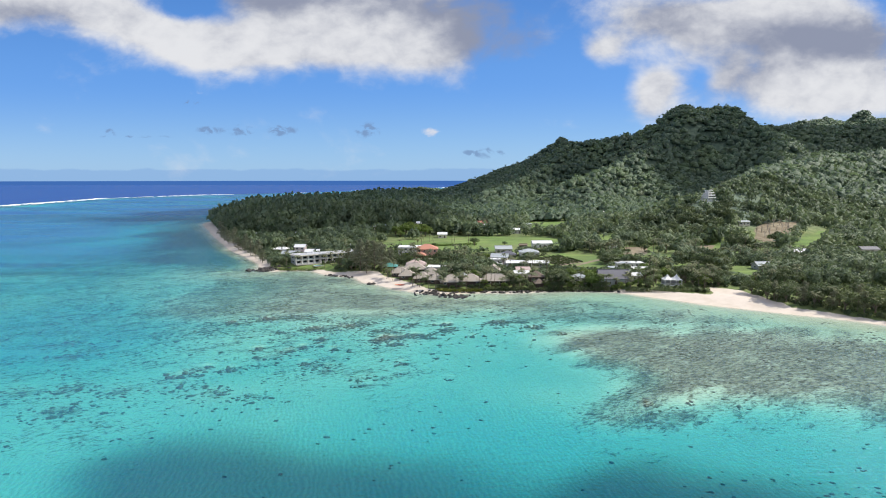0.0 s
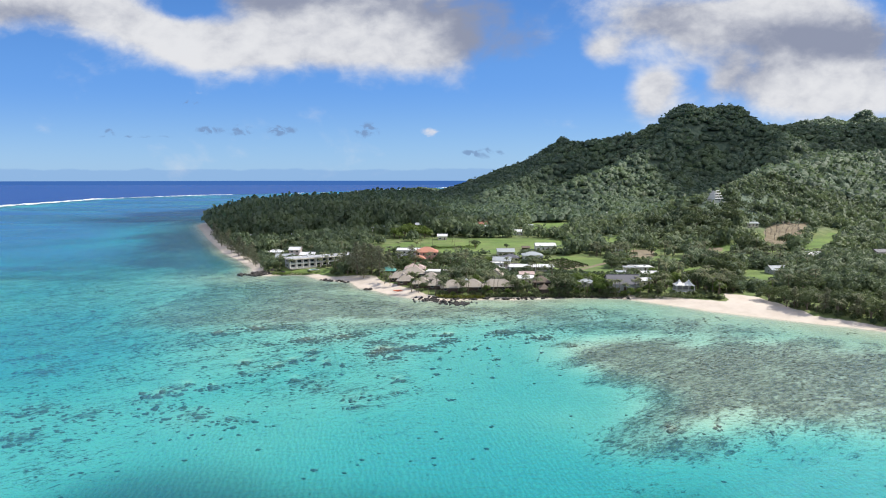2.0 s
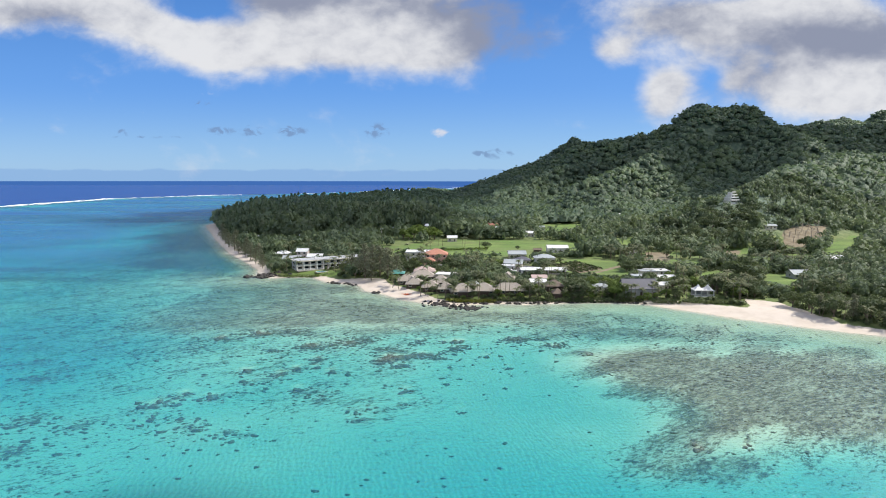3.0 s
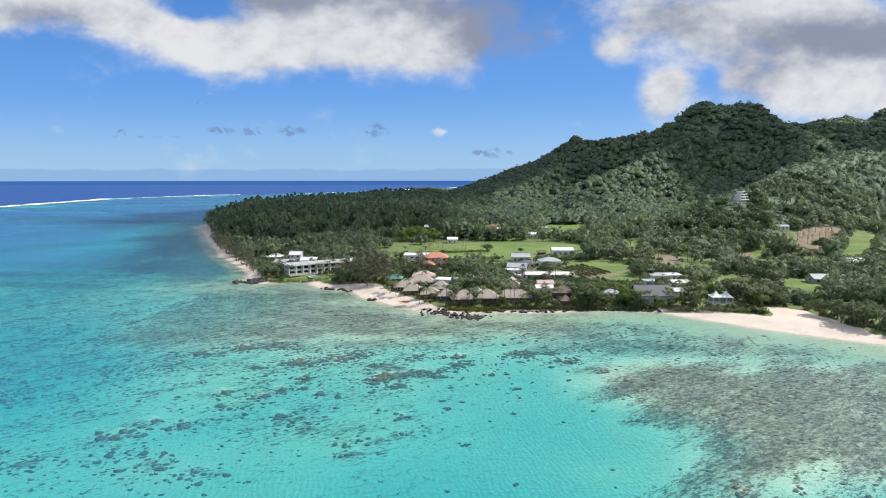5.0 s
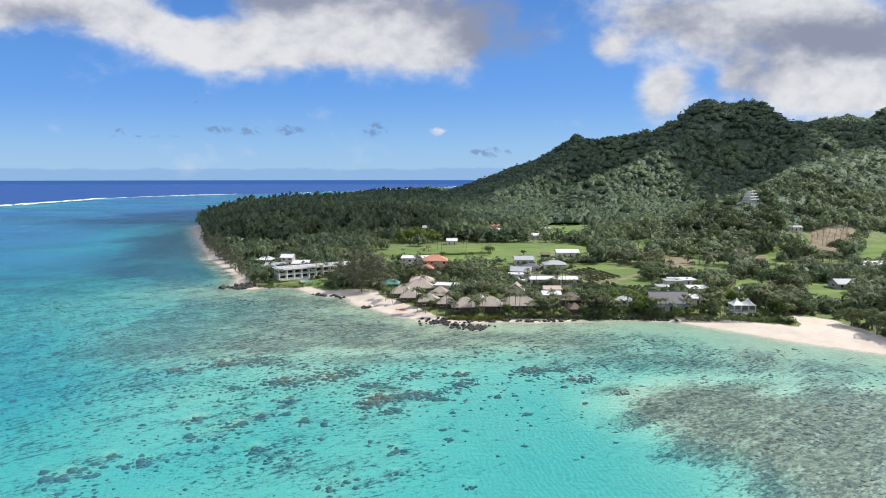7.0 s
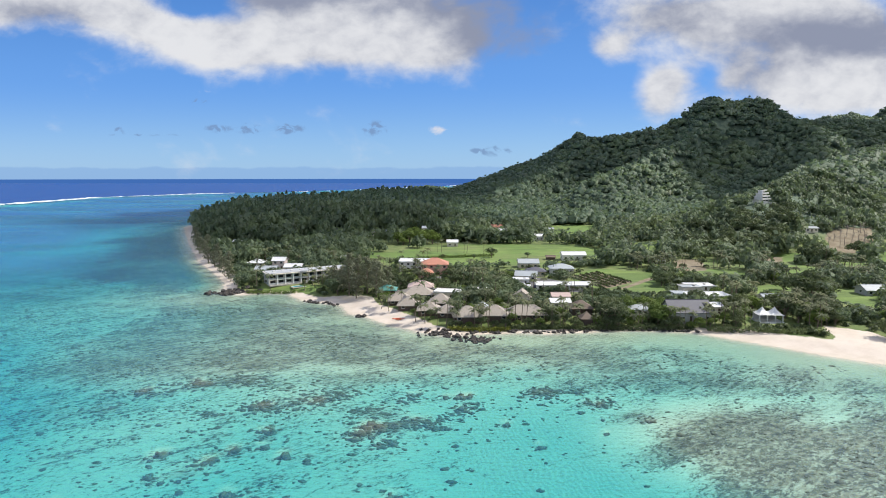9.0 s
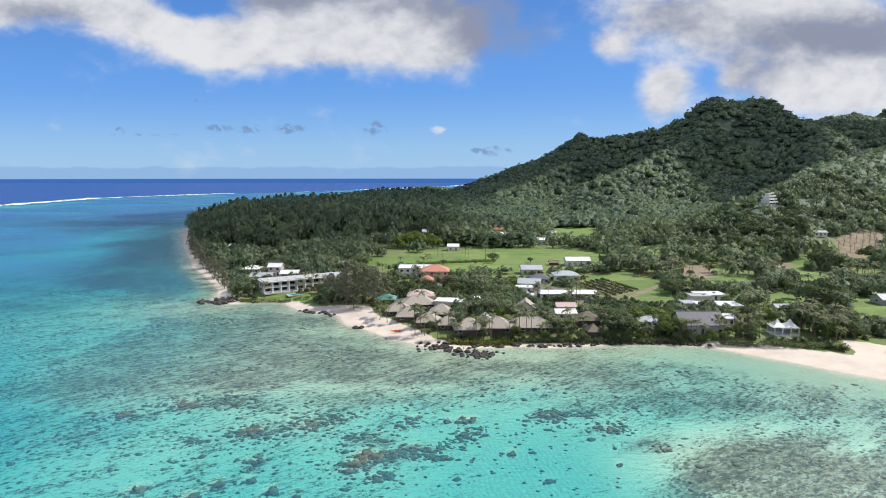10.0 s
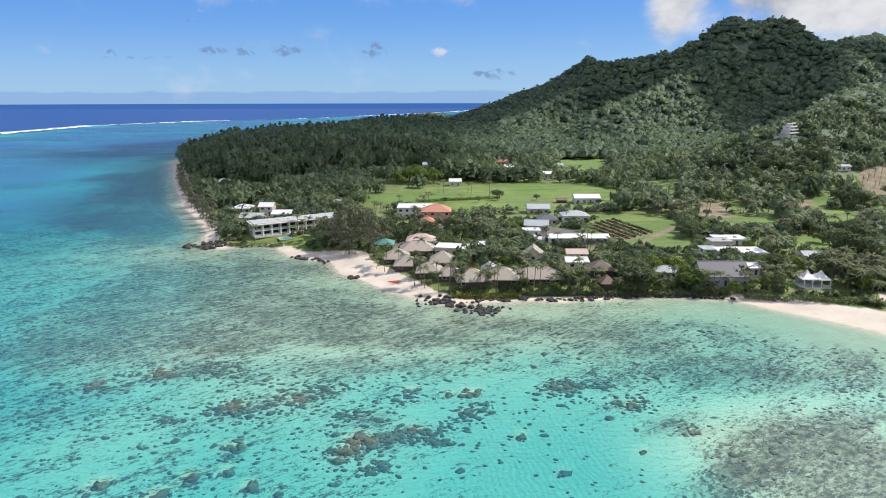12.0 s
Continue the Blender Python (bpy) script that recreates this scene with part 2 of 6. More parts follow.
def ground_height(x, y):
    """Height of the ground over the sea: seabed, beach, plain and hills."""
    x, y = np.asarray(x, float), np.asarray(y, float)
    s = inside(x, y, LAND) + 1.2 * rough(x, y, 14, 3, 3)
    plain = 2.3 * steps(s, 0, 15) + 0.8 * steps(s, 15, 60) + 0.5 * rough(x, y, 50, 3, 5) * steps(s, 8, 30)
    plain = plain + 9 * steps(y, 560, 1000) * steps(s, 60, 250) * steps(x, -60, 160)
    # raised under the far wood to fit its skyline in the camera's view
    plain = plain + 12 * steps(s, 12, 60) * steps(40 - x, 0, 90) * steps(y, 555, 680)
    hills = 0
    for line, width in zip(RIDGES, WIDTHS):
        d, at = away(x, y, line)
        tops = np.interp(at, range(len(line)), [p[2] for p in line])
        gully = 1 + 0.55 * rough(x, y, 90, 4, 11)
        hills = hills + (tops * np.exp(-((d * gully / (width * (0.45 + tops / 260))) ** 1.25))) ** 5
    hills = hills ** 0.2
    hills = hills * steps(s, 20, 260)
    crest, _ = away(x, y, RIDGES[0])
    land = np.maximum(plain, hills) + hills * 0.22 * rough(x, y, 95, 4, 17) * (1 - 0.8 * np.exp(-(crest / 70) ** 2))
    # seabed: shelf, lagoon, outer reef and ocean
    out_reef = np.interp(y, [p[1] for p in REEF], [p[0] for p in REEF]) - x
    w = -s
    bed = 0.28 + 0.010 * np.minimum(w, 60) + 1.15 * steps(w + 40 * steps(-x, 70, 125), 55, 190) * (1 + 0.5 * rough(x, y, 120, 3, 23))
    bed = bed * (1 + 0.06 * steps(x, -25, 15) * steps(y, 240, 215)) * (1 + 0.5 * rough(x, y, 40, 3, 27))
    streaks = 0.55 + 1.7 * rough(x * 0.3, y, 70, 3, 29)
    bed = bed + 2.3 * steps(-x, 150, 420) * steps(w, 90, 300) * np.clip(streaks, 0.05, 1.4)
    bed = bed + 1.3 * steps(y, 350, 430) * steps(w, 3, 16) + 1.4 * steps(y, 350, 430) * steps(w, 20, 140) * np.clip(streaks + 0.3, 0.2, 1.3)
    bed = bed + 4.4 * steps(y, 380, 560) * steps(w + 40 * rough(x, y, 60, 3, 67), 25, 170) * np.clip(streaks, 0.15, 1.3)
    bed = bed + 0.06 * steps(190 - y, 0, 110)
    for ring, level in ((WEST_FLAT, 0.40), (EAST_FLAT, 0.36)):
        f = steps(inside(x, y, ring) + 12 * rough(x, y, 30, 3, 65), -8, 20)
        bed = bed * (1 - f) + np.minimum(bed, level + 0.6 * steps(-x, 55, 125)) * f
    bed = bed - (bed - 0.5) * 0.3 * steps(knolls(x, y) + 0.5 * rough(x, y, 9, 3, 71), 0.45, 0.95) * (bed > 0.5)
    bed = np.where(out_reef > -120, bed * steps(-out_reef, 0, 120) + 1.0, bed)
    bed = bed + 60 * steps(out_reef, 0, 160)
    return np.where(s > 0, land, -np.minimum(w * (0.12 + 0.38 * steps(y, 370, 430)), np.maximum(bed, 0.1)))


def grown(lo, hi, fine_lo, fine_hi, step, mid_lo, mid_hi):
    """Grid lines: even in the fine stretch, at most 9 m apart in the middle one, and spreading outside."""
    lines = list(np.arange(fine_lo, fine_hi, step))
    for sign, edge, mid, end in ((-1, fine_lo, mid_lo, lo), (1, lines[-1], mid_hi, hi)):
        k, at = step, edge
        while sign * (end - at) > 0:
            k = min(k * 1.08, 9 if sign * (mid - at) > 0 else 150)
            at = at + sign * k
            lines.append(at)
    return np.array(sorted(lines))


def sheet(name, xs, ys, zs, attributes, material, keep=None):
    """A grid mesh with float attributes on its points."""
    nx, ny = len(xs), len(ys)
    me = bpy.data.meshes.new(name)
    gx, gy = np.meshgrid(xs, ys)
    pts = np.stack([gx, gy, zs], -1).reshape(-1, 3)
    i = np.arange((ny - 1) * (nx - 1))
    a = i // (nx - 1) * nx + i % (nx - 1)
    quads = np.stack([a, a + 1, a + nx + 1, a + nx], -1)
    if keep is not None:
        quads = quads[keep.reshape(-1)]
    fill(me, pts, quads)
    for key, values in attributes.items():
        me.attributes.new(key, "FLOAT", "POINT").data.foreach_set("value", values.reshape(-1).astype(np.float32))
    me.polygons.foreach_set("use_smooth", np.ones(len(quads), bool))
    me.materials.append(material)
    return new(name, me)


def fill(me, pts, faces):
    """Points and faces, all with the same number of corners, into a mesh."""
    n = faces.shape[1]
    me.vertices.add(len(pts))
    me.vertices.foreach_set("co", np.ascontiguousarray(pts, np.float32).reshape(-1))
    me.loops.add(faces.size)
    me.loops.foreach_set("vertex_index", np.ascontiguousarray(faces, np.int32).reshape(-1))
    me.polygons.add(len(faces))
    me.polygons.foreach_set("loop_start", np.arange(0, faces.size, n, dtype=np.int32))
    me.update(calc_edges=True)


# ---- materials ----
def material(name, rough_value=0.8, metal=0.0):
    mat = bpy.data.materials.new(name)
    mat.use_nodes = True
    n = Nodes(mat.node_tree)
    bsdf = mat.node_tree.nodes.new("ShaderNodeBsdfPrincipled")
    end = mat.node_tree.nodes.new("ShaderNodeOutputMaterial")
    mat.node_tree.links.new(bsdf.outputs[0], end.inputs[0])
    bsdf.inputs["Roughness"].default_value = rough_value
    bsdf.inputs["Metallic"].default_value = metal
    return mat, n, bsdf, end


def plain_mat(name, colour, rough_value=0.8, vary=0.25, size=1.5, metal=0.0, grime=(0.10, 0.09, 0.07), dirt=0.25):
    """Paint, metal or stone with mottling, grime and a fine relief."""
    mat, n, bsdf, _ = material(name, rough_value, metal)
    at = n.place()
    fine, broad = n.noise(at, 3.0 / size, 5), n.noise(at, 0.5 / size, 3)
    tone = n.mix(n.math("MULTIPLY", n.ramp(fine, 0.3, 0.75), vary), colour, tuple(c * 0.62 for c in colour))
    tone = n.mix(n.math("MULTIPLY", n.ramp(broad, 0.5, 0.75), dirt), tone, grime)
    n.put(bsdf.inputs["Base Color"], tone)
    n.put(bsdf.inputs["Normal"], n.bump(fine, 0.25, 0.03))
    return mat


def leaf_mat(name, dark, light, dry=(0.16, 0.15, 0.05), dried=0.2):
    """Leaves: tone by stand, tree and leaf, dry patches, and light that shines through."""
    mat, n, bsdf, end = material(name, 0.52)
    each = mat.node_tree.nodes.new("ShaderNodeNewGeometry").outputs["Random Per Island"]
    tree = mat.node_tree.nodes.new("ShaderNodeObjectInfo").outputs["Random"]
    tone = n.mix(n.ramp(n.noise(n.place(), 0.12, 2), 0.3, 0.7), dark, light)
    stand = n.noise(n.place(), 0.022, 3)
    tone = n.mix(n.math("MULTIPLY", n.ramp(stand, 0.50, 0.68), 0.55), tone, tuple(c * k for c, k in zip(light, (1.35, 1.30, 0.95))))
    tone = n.mix(n.math("MULTIPLY", n.ramp(stand, 0.46, 0.30), 0.5), tone, tuple(c * 0.75 for c in dark))
    tone = n.mix(n.math("MULTIPLY", n.ramp(each, 0.1, 1.0), 0.40), tone, tuple(c * 1.5 for c in light))
    tone = n.mix(n.math("MULTIPLY", tree, 0.25), tone, tuple(c * 0.7 for c in dark))
    tone = n.mix(n.math("MULTIPLY", n.ramp(n.noise(n.place(), 0.05, 3), 0.58, 0.75), dried), tone, dry)
    n.put(bsdf.inputs["Base Color"], tone)
    bsdf.inputs["Specular IOR Level"].default_value = 0.3
    n.put(bsdf.inputs["Normal"], n.bump(n.noise(n.place(), 0.9, 4, 0.7), 0.8, 0.8))
    through_leaf = n.add("ShaderNodeBsdfTranslucent")
    n.put(through_leaf.inputs["Color"], n.mix(0.5, tone, (0.12, 0.165, 0.055)))
    both = n.add("ShaderNodeMixShader")
    both.inputs[0].default_value = 0.45
    mat.node_tree.links.new(bsdf.outputs[0], both.inputs[1])
    mat.node_tree.links.new(through_leaf.outputs[0], both.inputs[2])
    mat.node_tree.links.new(both.outputs[0], end.inputs[0])
    return mat


LEAF = leaf_mat("broad_leaf", (0.060, 0.092, 0.046), (0.142, 0.174, 0.082))
BRIGHT = leaf_mat("bright_leaf", (0.105, 0.172, 0.034), (0.185, 0.255, 0.060), dried=0.05)
# WOODS and GARDEN: distance haze is put into the leaf colour, bluer and paler
WOODS = leaf_mat("forest_leaf", (0.080, 0.132, 0.094), (0.166, 0.230, 0.144), dry=(0.24, 0.23, 0.15), dried=0.3)
GARDEN = leaf_mat("garden_leaf", (0.088, 0.134, 0.082), (0.206, 0.262, 0.150), dry=(0.28, 0.25, 0.17), dried=0.3)
NEEDLE = leaf_mat("ironwood_needle", (0.150, 0.162, 0.105), (0.265, 0.272, 0.185), dry=(0.22, 0.19, 0.15), dried=0.3)
FROND = leaf_mat("palm_frond", (0.100, 0.124, 0.066), (0.235, 0.250, 0.140), dry=(0.30, 0.25, 0.15), dried=0.2)
HEDGE = leaf_mat("hedge_leaf", (0.122, 0.148, 0.024), (0.244, 0.251, 0.036), dried=0.1)
BARK = plain_mat("bark", (0.20, 0.16, 0.12), 0.9, 0.5, 0.5)
PALEBARK = plain_mat("pale_bark", (0.36, 0.31, 0.26), 0.9, 0.4, 0.5)
ROCK = plain_mat("black_basalt", (0.052, 0.046, 0.042), 0.9, 0.6, 0.8, grime=(0.15, 0.13, 0.10), dirt=0.35)
CORAL = plain_mat("coral", (0.20, 0.155, 0.10), 0.95, 0.8, 0.35, grime=(0.42, 0.36, 0.24), dirt=0.75)
WHITE = plain_mat("white_paint", (0.72, 0.71, 0.69), 0.55, 0.12, 3.0, dirt=0.12)
CREAM = plain_mat("cream_paint", (0.62, 0.57, 0.48), 0.6, 0.15, 3.0, dirt=0.15)
PINK = plain_mat("pink_paint", (0.62, 0.36, 0.30), 0.6, 0.15, 3.0, dirt=0.15)
ROSE = plain_mat("pale_pink_paint", (0.66, 0.55, 0.52), 0.6, 0.15, 3.0, dirt=0.12)
GREYWALL = plain_mat("grey_render", (0.42, 0.43, 0.44), 0.7, 0.15, 3.0, dirt=0.15)
DARKWOOD = plain_mat("dark_timber", (0.09, 0.065, 0.05), 0.75, 0.4, 0.8)
WHITEROOF = plain_mat("white_sheet_roof", (0.74, 0.74, 0.73), 0.45, 0.18, 5.0, dirt=0.3, grime=(0.30, 0.26, 0.22))
GREYROOF = plain_mat("grey_metal_roof", (0.105, 0.105, 0.125), 0.6, 0.2, 5.0, dirt=0.15)
PALEROOF = plain_mat("pale_metal_roof", (0.40, 0.43, 0.44), 0.4, 0.2, 5.0, dirt=0.3, grime=(0.25, 0.22, 0.19))
TEALROOF = plain_mat("teal_metal_roof", (0.10, 0.30, 0.26), 0.45, 0.2, 4.0)
ORANGEROOF = plain_mat("orange_tile_roof", (0.50, 0.225, 0.15), 0.7, 0.3, 1.5)
PINKROOF = plain_mat("faded_pink_roof", (0.50, 0.38, 0.34), 0.6, 0.3, 2.0)
BROWNROOF = plain_mat("brown_shingle_roof", (0.17, 0.13, 0.10), 0.8, 0.3, 1.5)
THATCH = plain_mat("weathered_thatch", (0.38, 0.335, 0.285), 0.95, 0.55, 0.5, dirt=0.45, grime=(0.18, 0.15, 0.12))
CONCRETE = plain_mat("concrete", (0.45, 0.43, 0.40), 0.8, 0.3, 2.0)
DARKGLASS = plain_mat("window_glass", (0.03, 0.04, 0.045), 0.08, 0.1, 3.0, dirt=0.0)
POOLTILE = plain_mat("pool_water", (0.10, 0.48, 0.50), 0.1, 0.1, 3.0, dirt=0.0)
ORANGE = plain_mat("orange_plastic", (0.75, 0.13, 0.03), 0.45, 0.1, 1.0, dirt=0.1)
FOAM = plain_mat("sea_foam", (0.85, 0.87, 0.88), 0.7, 0.2, 8.0, dirt=0.0)
CROP = leaf_mat("crop_leaf", (0.04, 0.06, 0.02), (0.06, 0.09, 0.03), dried=0.1)
RUBBER = plain_mat("tyre_rubber", (0.03, 0.03, 0.03), 0.8)
CARPAINT = [plain_mat(k, c, 0.3, 0.05, 3.0, dirt=0.05) for k, c in (("white_car_paint", (0.75, 0.75, 0.75)), ("dark_car_paint", (0.04, 0.045, 0.06)), ("red_car_paint", (0.45, 0.05, 0.04)))]

# ground: coral sand, turf, soil, tar, leaf litter, and the lagoon bed
GROUND, n, bsdf, _ = material("ground", 0.92)
at = n.place()
fine, mid, broad = n.noise(at, 1.3, 5), n.noise(at, 0.16, 4), n.noise(at, 0.03, 4)
sand = n.mix(n.ramp(mid, 0.35, 0.7), (0.63, 0.55, 0.465), (0.55, 0.47, 0.385))
sand = n.mix(n.math("MULTIPLY", n.ramp(fine, 0.45, 0.75), 0.3), sand, (0.58, 0.49, 0.40))
litter = n.mix(n.ramp(mid, 0.35, 0.65), (0.105, 0.155, 0.040), (0.175, 0.205, 0.070))
turf = n.mix(n.ramp(broad, 0.35, 0.65), (0.118, 0.205, 0.038), (0.175, 0.245, 0.058))
turf = n.mix(n.math("MULTIPLY", n.ramp(mid, 0.42, 0.68), 0.6), turf, (0.10, 0.15, 0.03))
turf = n.mix(n.math("MULTIPLY", n.ramp(n.noise(at, 0.012, 5, 0.6), 0.52, 0.66), 0.6), turf, (0.20, 0.195, 0.085))
bands = n.noise(n.streak(radians(12), 6.0), 0.11, 4, 0.6)
turf = n.mix(n.math("MULTIPLY", n.ramp(bands, 0.48, 0.62), 0.7), turf, (0.085, 0.135, 0.032))
turf = n.mix(n.math("MULTIPLY", n.ramp(fine, 0.45, 0.75), 0.35), turf, (0.06, 0.10, 0.02))
soil = n.mix(n.ramp(mid, 0.35, 0.65), (0.18, 0.14, 0.085), (0.25, 0.21, 0.14))
tar = n.mix(n.ramp(fine, 0.35, 0.65), (0.10, 0.10, 0.105), (0.16, 0.155, 0.15))
wobble = n.math("MULTIPLY", n.math("SUBTRACT", n.noise(at, 0.35, 4), 0.5), 0.7)


def zone(key):
    return n.ramp(n.math("ADD", n.attr(key), wobble), 0.4, 0.6)


# under the woods the floor is coloured like the canopy, its bluish haze included
litter = n.mix(n.attr("wood"), litter, n.mix(n.ramp(mid, 0.35, 0.65), (0.060, 0.094, 0.064), (0.120, 0.162, 0.104)))
land = n.mix(zone("grass"), litter, turf)
land = n.mix(zone("soil"), land, soil)
land = n.mix(zone("tar"), land, tar)
land = n.mix(zone("sand"), land, sand)
# lagoon bed: pale sand with rubble and weed in streaks
clump, mottle, grit = n.noise(at, 0.085, 5, 0.6, 0.4), n.noise(at, 0.40, 6, 0.68, 0.5), n.noise(at, 1.1, 5, 0.7)
ripple = n.tree.nodes.new("ShaderNodeTexWave")
n.put(ripple.inputs["Vector"], n.place((1, 1, 1), radians(-12)))
ripple.inputs["Scale"].default_value, ripple.inputs["Distortion"].default_value = 0.27, 11.0
ripple.inputs["Detail"].default_value, ripple.inputs["Detail Scale"].default_value = 3.0, 0.8
bed = n.mix(n.math("MULTIPLY", ripple.outputs["Fac"], n.math("MULTIPLY", n.ramp(n.attr("rubble"), 0.6, 0.1), n.attr("deep"))), (0.69, 0.655, 0.47), (0.575, 0.545, 0.39))
drawn = n.streak(radians(32), 1.9)
lumps, specks_, threads = n.noise(drawn, 1.25, 6, 0.70, 0.5), n.noise(n.streak(radians(30), 1.4), 3.2, 5, 0.7), n.noise(n.streak(radians(36), 7.0), 0.55, 4, 0.6, 0.4)
bed = n.mix(n.math("MULTIPLY", n.attr("near"), 0.8), bed, n.mix(n.ramp(clump, 0.35, 0.65), (0.52, 0.45, 0.29), (0.40, 0.35, 0.22)))
bed = n.mix(n.math("MULTIPLY", n.ramp(n.attr("rubble"), 0.45, 0.95), 0.66), bed, (0.39, 0.335, 0.225))
bed = n.mix(n.math("MULTIPLY", n.ramp(grit, 0.45, 0.7), 0.25), bed, (0.50, 0.46, 0.36))
patchy = n.math("ADD", n.math("MULTIPLY", n.math("SUBTRACT", clump, 0.5), 0.7), n.math("ADD", n.math("MULTIPLY", n.math("SUBTRACT", lumps, 0.5), 1.9), n.math("MULTIPLY", n.math("SUBTRACT", specks_, 0.5), 1.3)))
patchy = n.math("ADD", patchy, n.math("MULTIPLY", n.math("SUBTRACT", threads, 0.5), -0.7))
weed = n.ramp(n.math("ADD", n.math("MULTIPLY", n.attr("rubble"), 0.66), patchy), 0.41, 0.55)
weed_tone = n.mix(n.ramp(n.noise(n.streak(radians(34), 1.6), 0.8, 6, 0.78), 0.42, 0.62), (0.070, 0.056, 0.036), (0.34, 0.28, 0.18))
bed = n.mix(n.math("MULTIPLY", weed, 0.95), bed, weed_tone)
tone = n.mix(n.attr("wet"), land, bed)
n.put(bsdf.inputs["Base Color"], tone)
n.put(bsdf.inputs["Normal"], n.bump(fine, 0.35, 0.25))

# sea: clear over the bed, bluer with depth, glossy with wind ripples
SEA, n, bsdf, end = material("sea_water", 0.06)
depth = n.attr("depth")
nodes = SEA.node_tree.nodes
parts = n.add("ShaderNodeCombineColor")
for socket, k in zip(parts.inputs, (0.72, 0.086, 0.060)):
    n.put(socket, n.math("EXPONENT", n.math("MULTIPLY", depth, -k)))
clear = n.add("ShaderNodeBsdfTransparent")
n.put(clear.inputs["Color"], parts.outputs[0])
murk = n.add("ShaderNodeBsdfDiffuse")
n.put(murk.inputs["Color"], n.mix(n.ramp(depth, 2.0, 20.0), (0.045, 0.24, 0.46), (0.010, 0.060, 0.25)))
body = n.add("ShaderNodeMixShader")
n.put(body.inputs[0], n.math("SUBTRACT", 1.0, n.math("EXPONENT", n.math("MULTIPLY", depth, -0.13))))
n.tree.links.new(clear.outputs[0], body.inputs[1])
n.tree.links.new(murk.outputs[0], body.inputs[2])
waves = n.math("ADD", n.noise(n.place((0.35, 0.9, 1), radians(-20)), 1.0, 4, 0.6), n.math("MULTIPLY", n.noise(n.place(), 0.08, 3), 1.0))
gloss = n.add("ShaderNodeBsdfGlossy")
gloss.inputs["Roughness"].default_value = 0.14
n.put(gloss.inputs["Normal"], n.bump(waves, 0.7, 0.9))
facing = n.add("ShaderNodeFresnel")
facing.inputs["IOR"].default_value = 1.33
n.put(facing.inputs["Normal"], n.bump(waves, 0.7, 0.9))
whole = n.add("ShaderNodeMixShader")
n.put(whole.inputs[0], n.math("MINIMUM", n.math("MULTIPLY", facing.outputs[0], 1.0), 0.26))
n.tree.links.new(body.outputs[0], whole.inputs[1])
n.tree.links.new(gloss.outputs[0], whole.inputs[2])
n.tree.links.new(whole.outputs[0], end.inputs[0])

# cloud: pale, ragged at its rim, with light that soaks through
VAPOUR, n, bsdf, end = material("cloud_vapour", 1.0)
n.put(bsdf.inputs["Base Color"], (0.9, 0.9, 0.9, 1))
soak = n.add("ShaderNodeBsdfTranslucent", Color=(0.85, 0.87, 0.90, 1))
thin = n.add("ShaderNodeMixShader")
thin.inputs[0].default_value = 0.5
n.tree.links.new(bsdf.outputs[0], thin.inputs[1])
n.tree.links.new(soak.outputs[0], thin.inputs[2])
rim = n.attr("rim")
gap = n.add("ShaderNodeBsdfTransparent")
mixed = n.add("ShaderNodeMixShader")
n.put(mixed.inputs[0], n.math("MULTIPLY", n.ramp(n.math("ADD", rim, n.math("MULTIPLY", n.math("SUBTRACT", n.noise(n.place(), 0.010, 5), 0.5), 0.9)), 0.12, 0.50), 0.90))
n.tree.links.new(gap.outputs[0], mixed.inputs[1])
n.tree.links.new(thin.outputs[0], mixed.inputs[2])
n.tree.links.new(mixed.outputs[0], end.inputs[0])

# ---- ground and sea ----
GX = grown(-4900, 4900, -230, 200, 2.5, -330, 1100)
GY = grown(-1500, 4900, 90, 470, 2.5, 60, 1400)
GX, GY = np.union1d(GX, np.arange(1125, 1750, 25)), np.union1d(GY, np.arange(2090, 2310, 20))
gx, gy = np.meshgrid(GX, GY)
gz = ground_height(gx, gy)
shore = inside(gx, gy, LAND)


def beach_width(x, y):
    return np.interp(x, (-300, -160, -110, -85, -60, -35, -12, 5, 85, 100, 118, 129, 134, 146, 151, 170), (11, 11, 8, 3, 7, 15, 11, 4, 4, 9, 12, 15, 32, 32, 8, 6))


sandy = steps(beach_width(gx, gy) - shore, -3, 3) * (shore > -6)
masks = {"near": steps(shore, -62, -8), "sand": sandy, "deep": steps(-gz, 0.7, 1.3), "wood": np.maximum(steps(gz, 9, 20), steps(-gx, 20, 70) * steps(gy, 560, 640)), "wet": steps(gz, 0.15, -0.35)}
for key, rings in FIELDS.items():
    masks[key] = np.max([steps(inside(gx, gy, ring), -3, 3) for ring in rings], 0)
# rubble flats: along the western shore, before the eastern beach, and single patches further out
west = 0.86 * steps(inside(gx, gy, WEST_FLAT) + 34 * rough(gx * 0.35, gy, 20, 4, 61), -34, 22)
east = 0.97 * steps(inside(gx, gy, EAST_FLAT) + 22 * rough(0.34 * gx + 0.22 * gy, gy - 0.6 * gx, 10, 4, 62), -20, 20)
speckled = 0.53 * steps(gy + 0.35 * np.minimum(gx, 0), 125, 175) * steps(-gx, -30, 20) * steps(-gx, 420, 250)
speckled = np.maximum(speckled, (0.51 + 0.14 * steps(gy, 205, 240)) * steps(-gx, 45, 80) * steps(gy, 110, 140) * steps(-gx, 420, 250))
shoal = (0.68 + 0.5 * rough(gx, gy, 22, 3, 66)) * steps(-shore, 5, 26) * steps(gx, -15, 15) * steps(gy, 224, 248)
patches = 0.82 * knolls(gx, gy)
weedy = 0.5 * np.exp(-(((gx - 43) / 14) ** 2 + ((gy - 132 - 0.22 * (gx - 43)) / 2.5) ** 2))
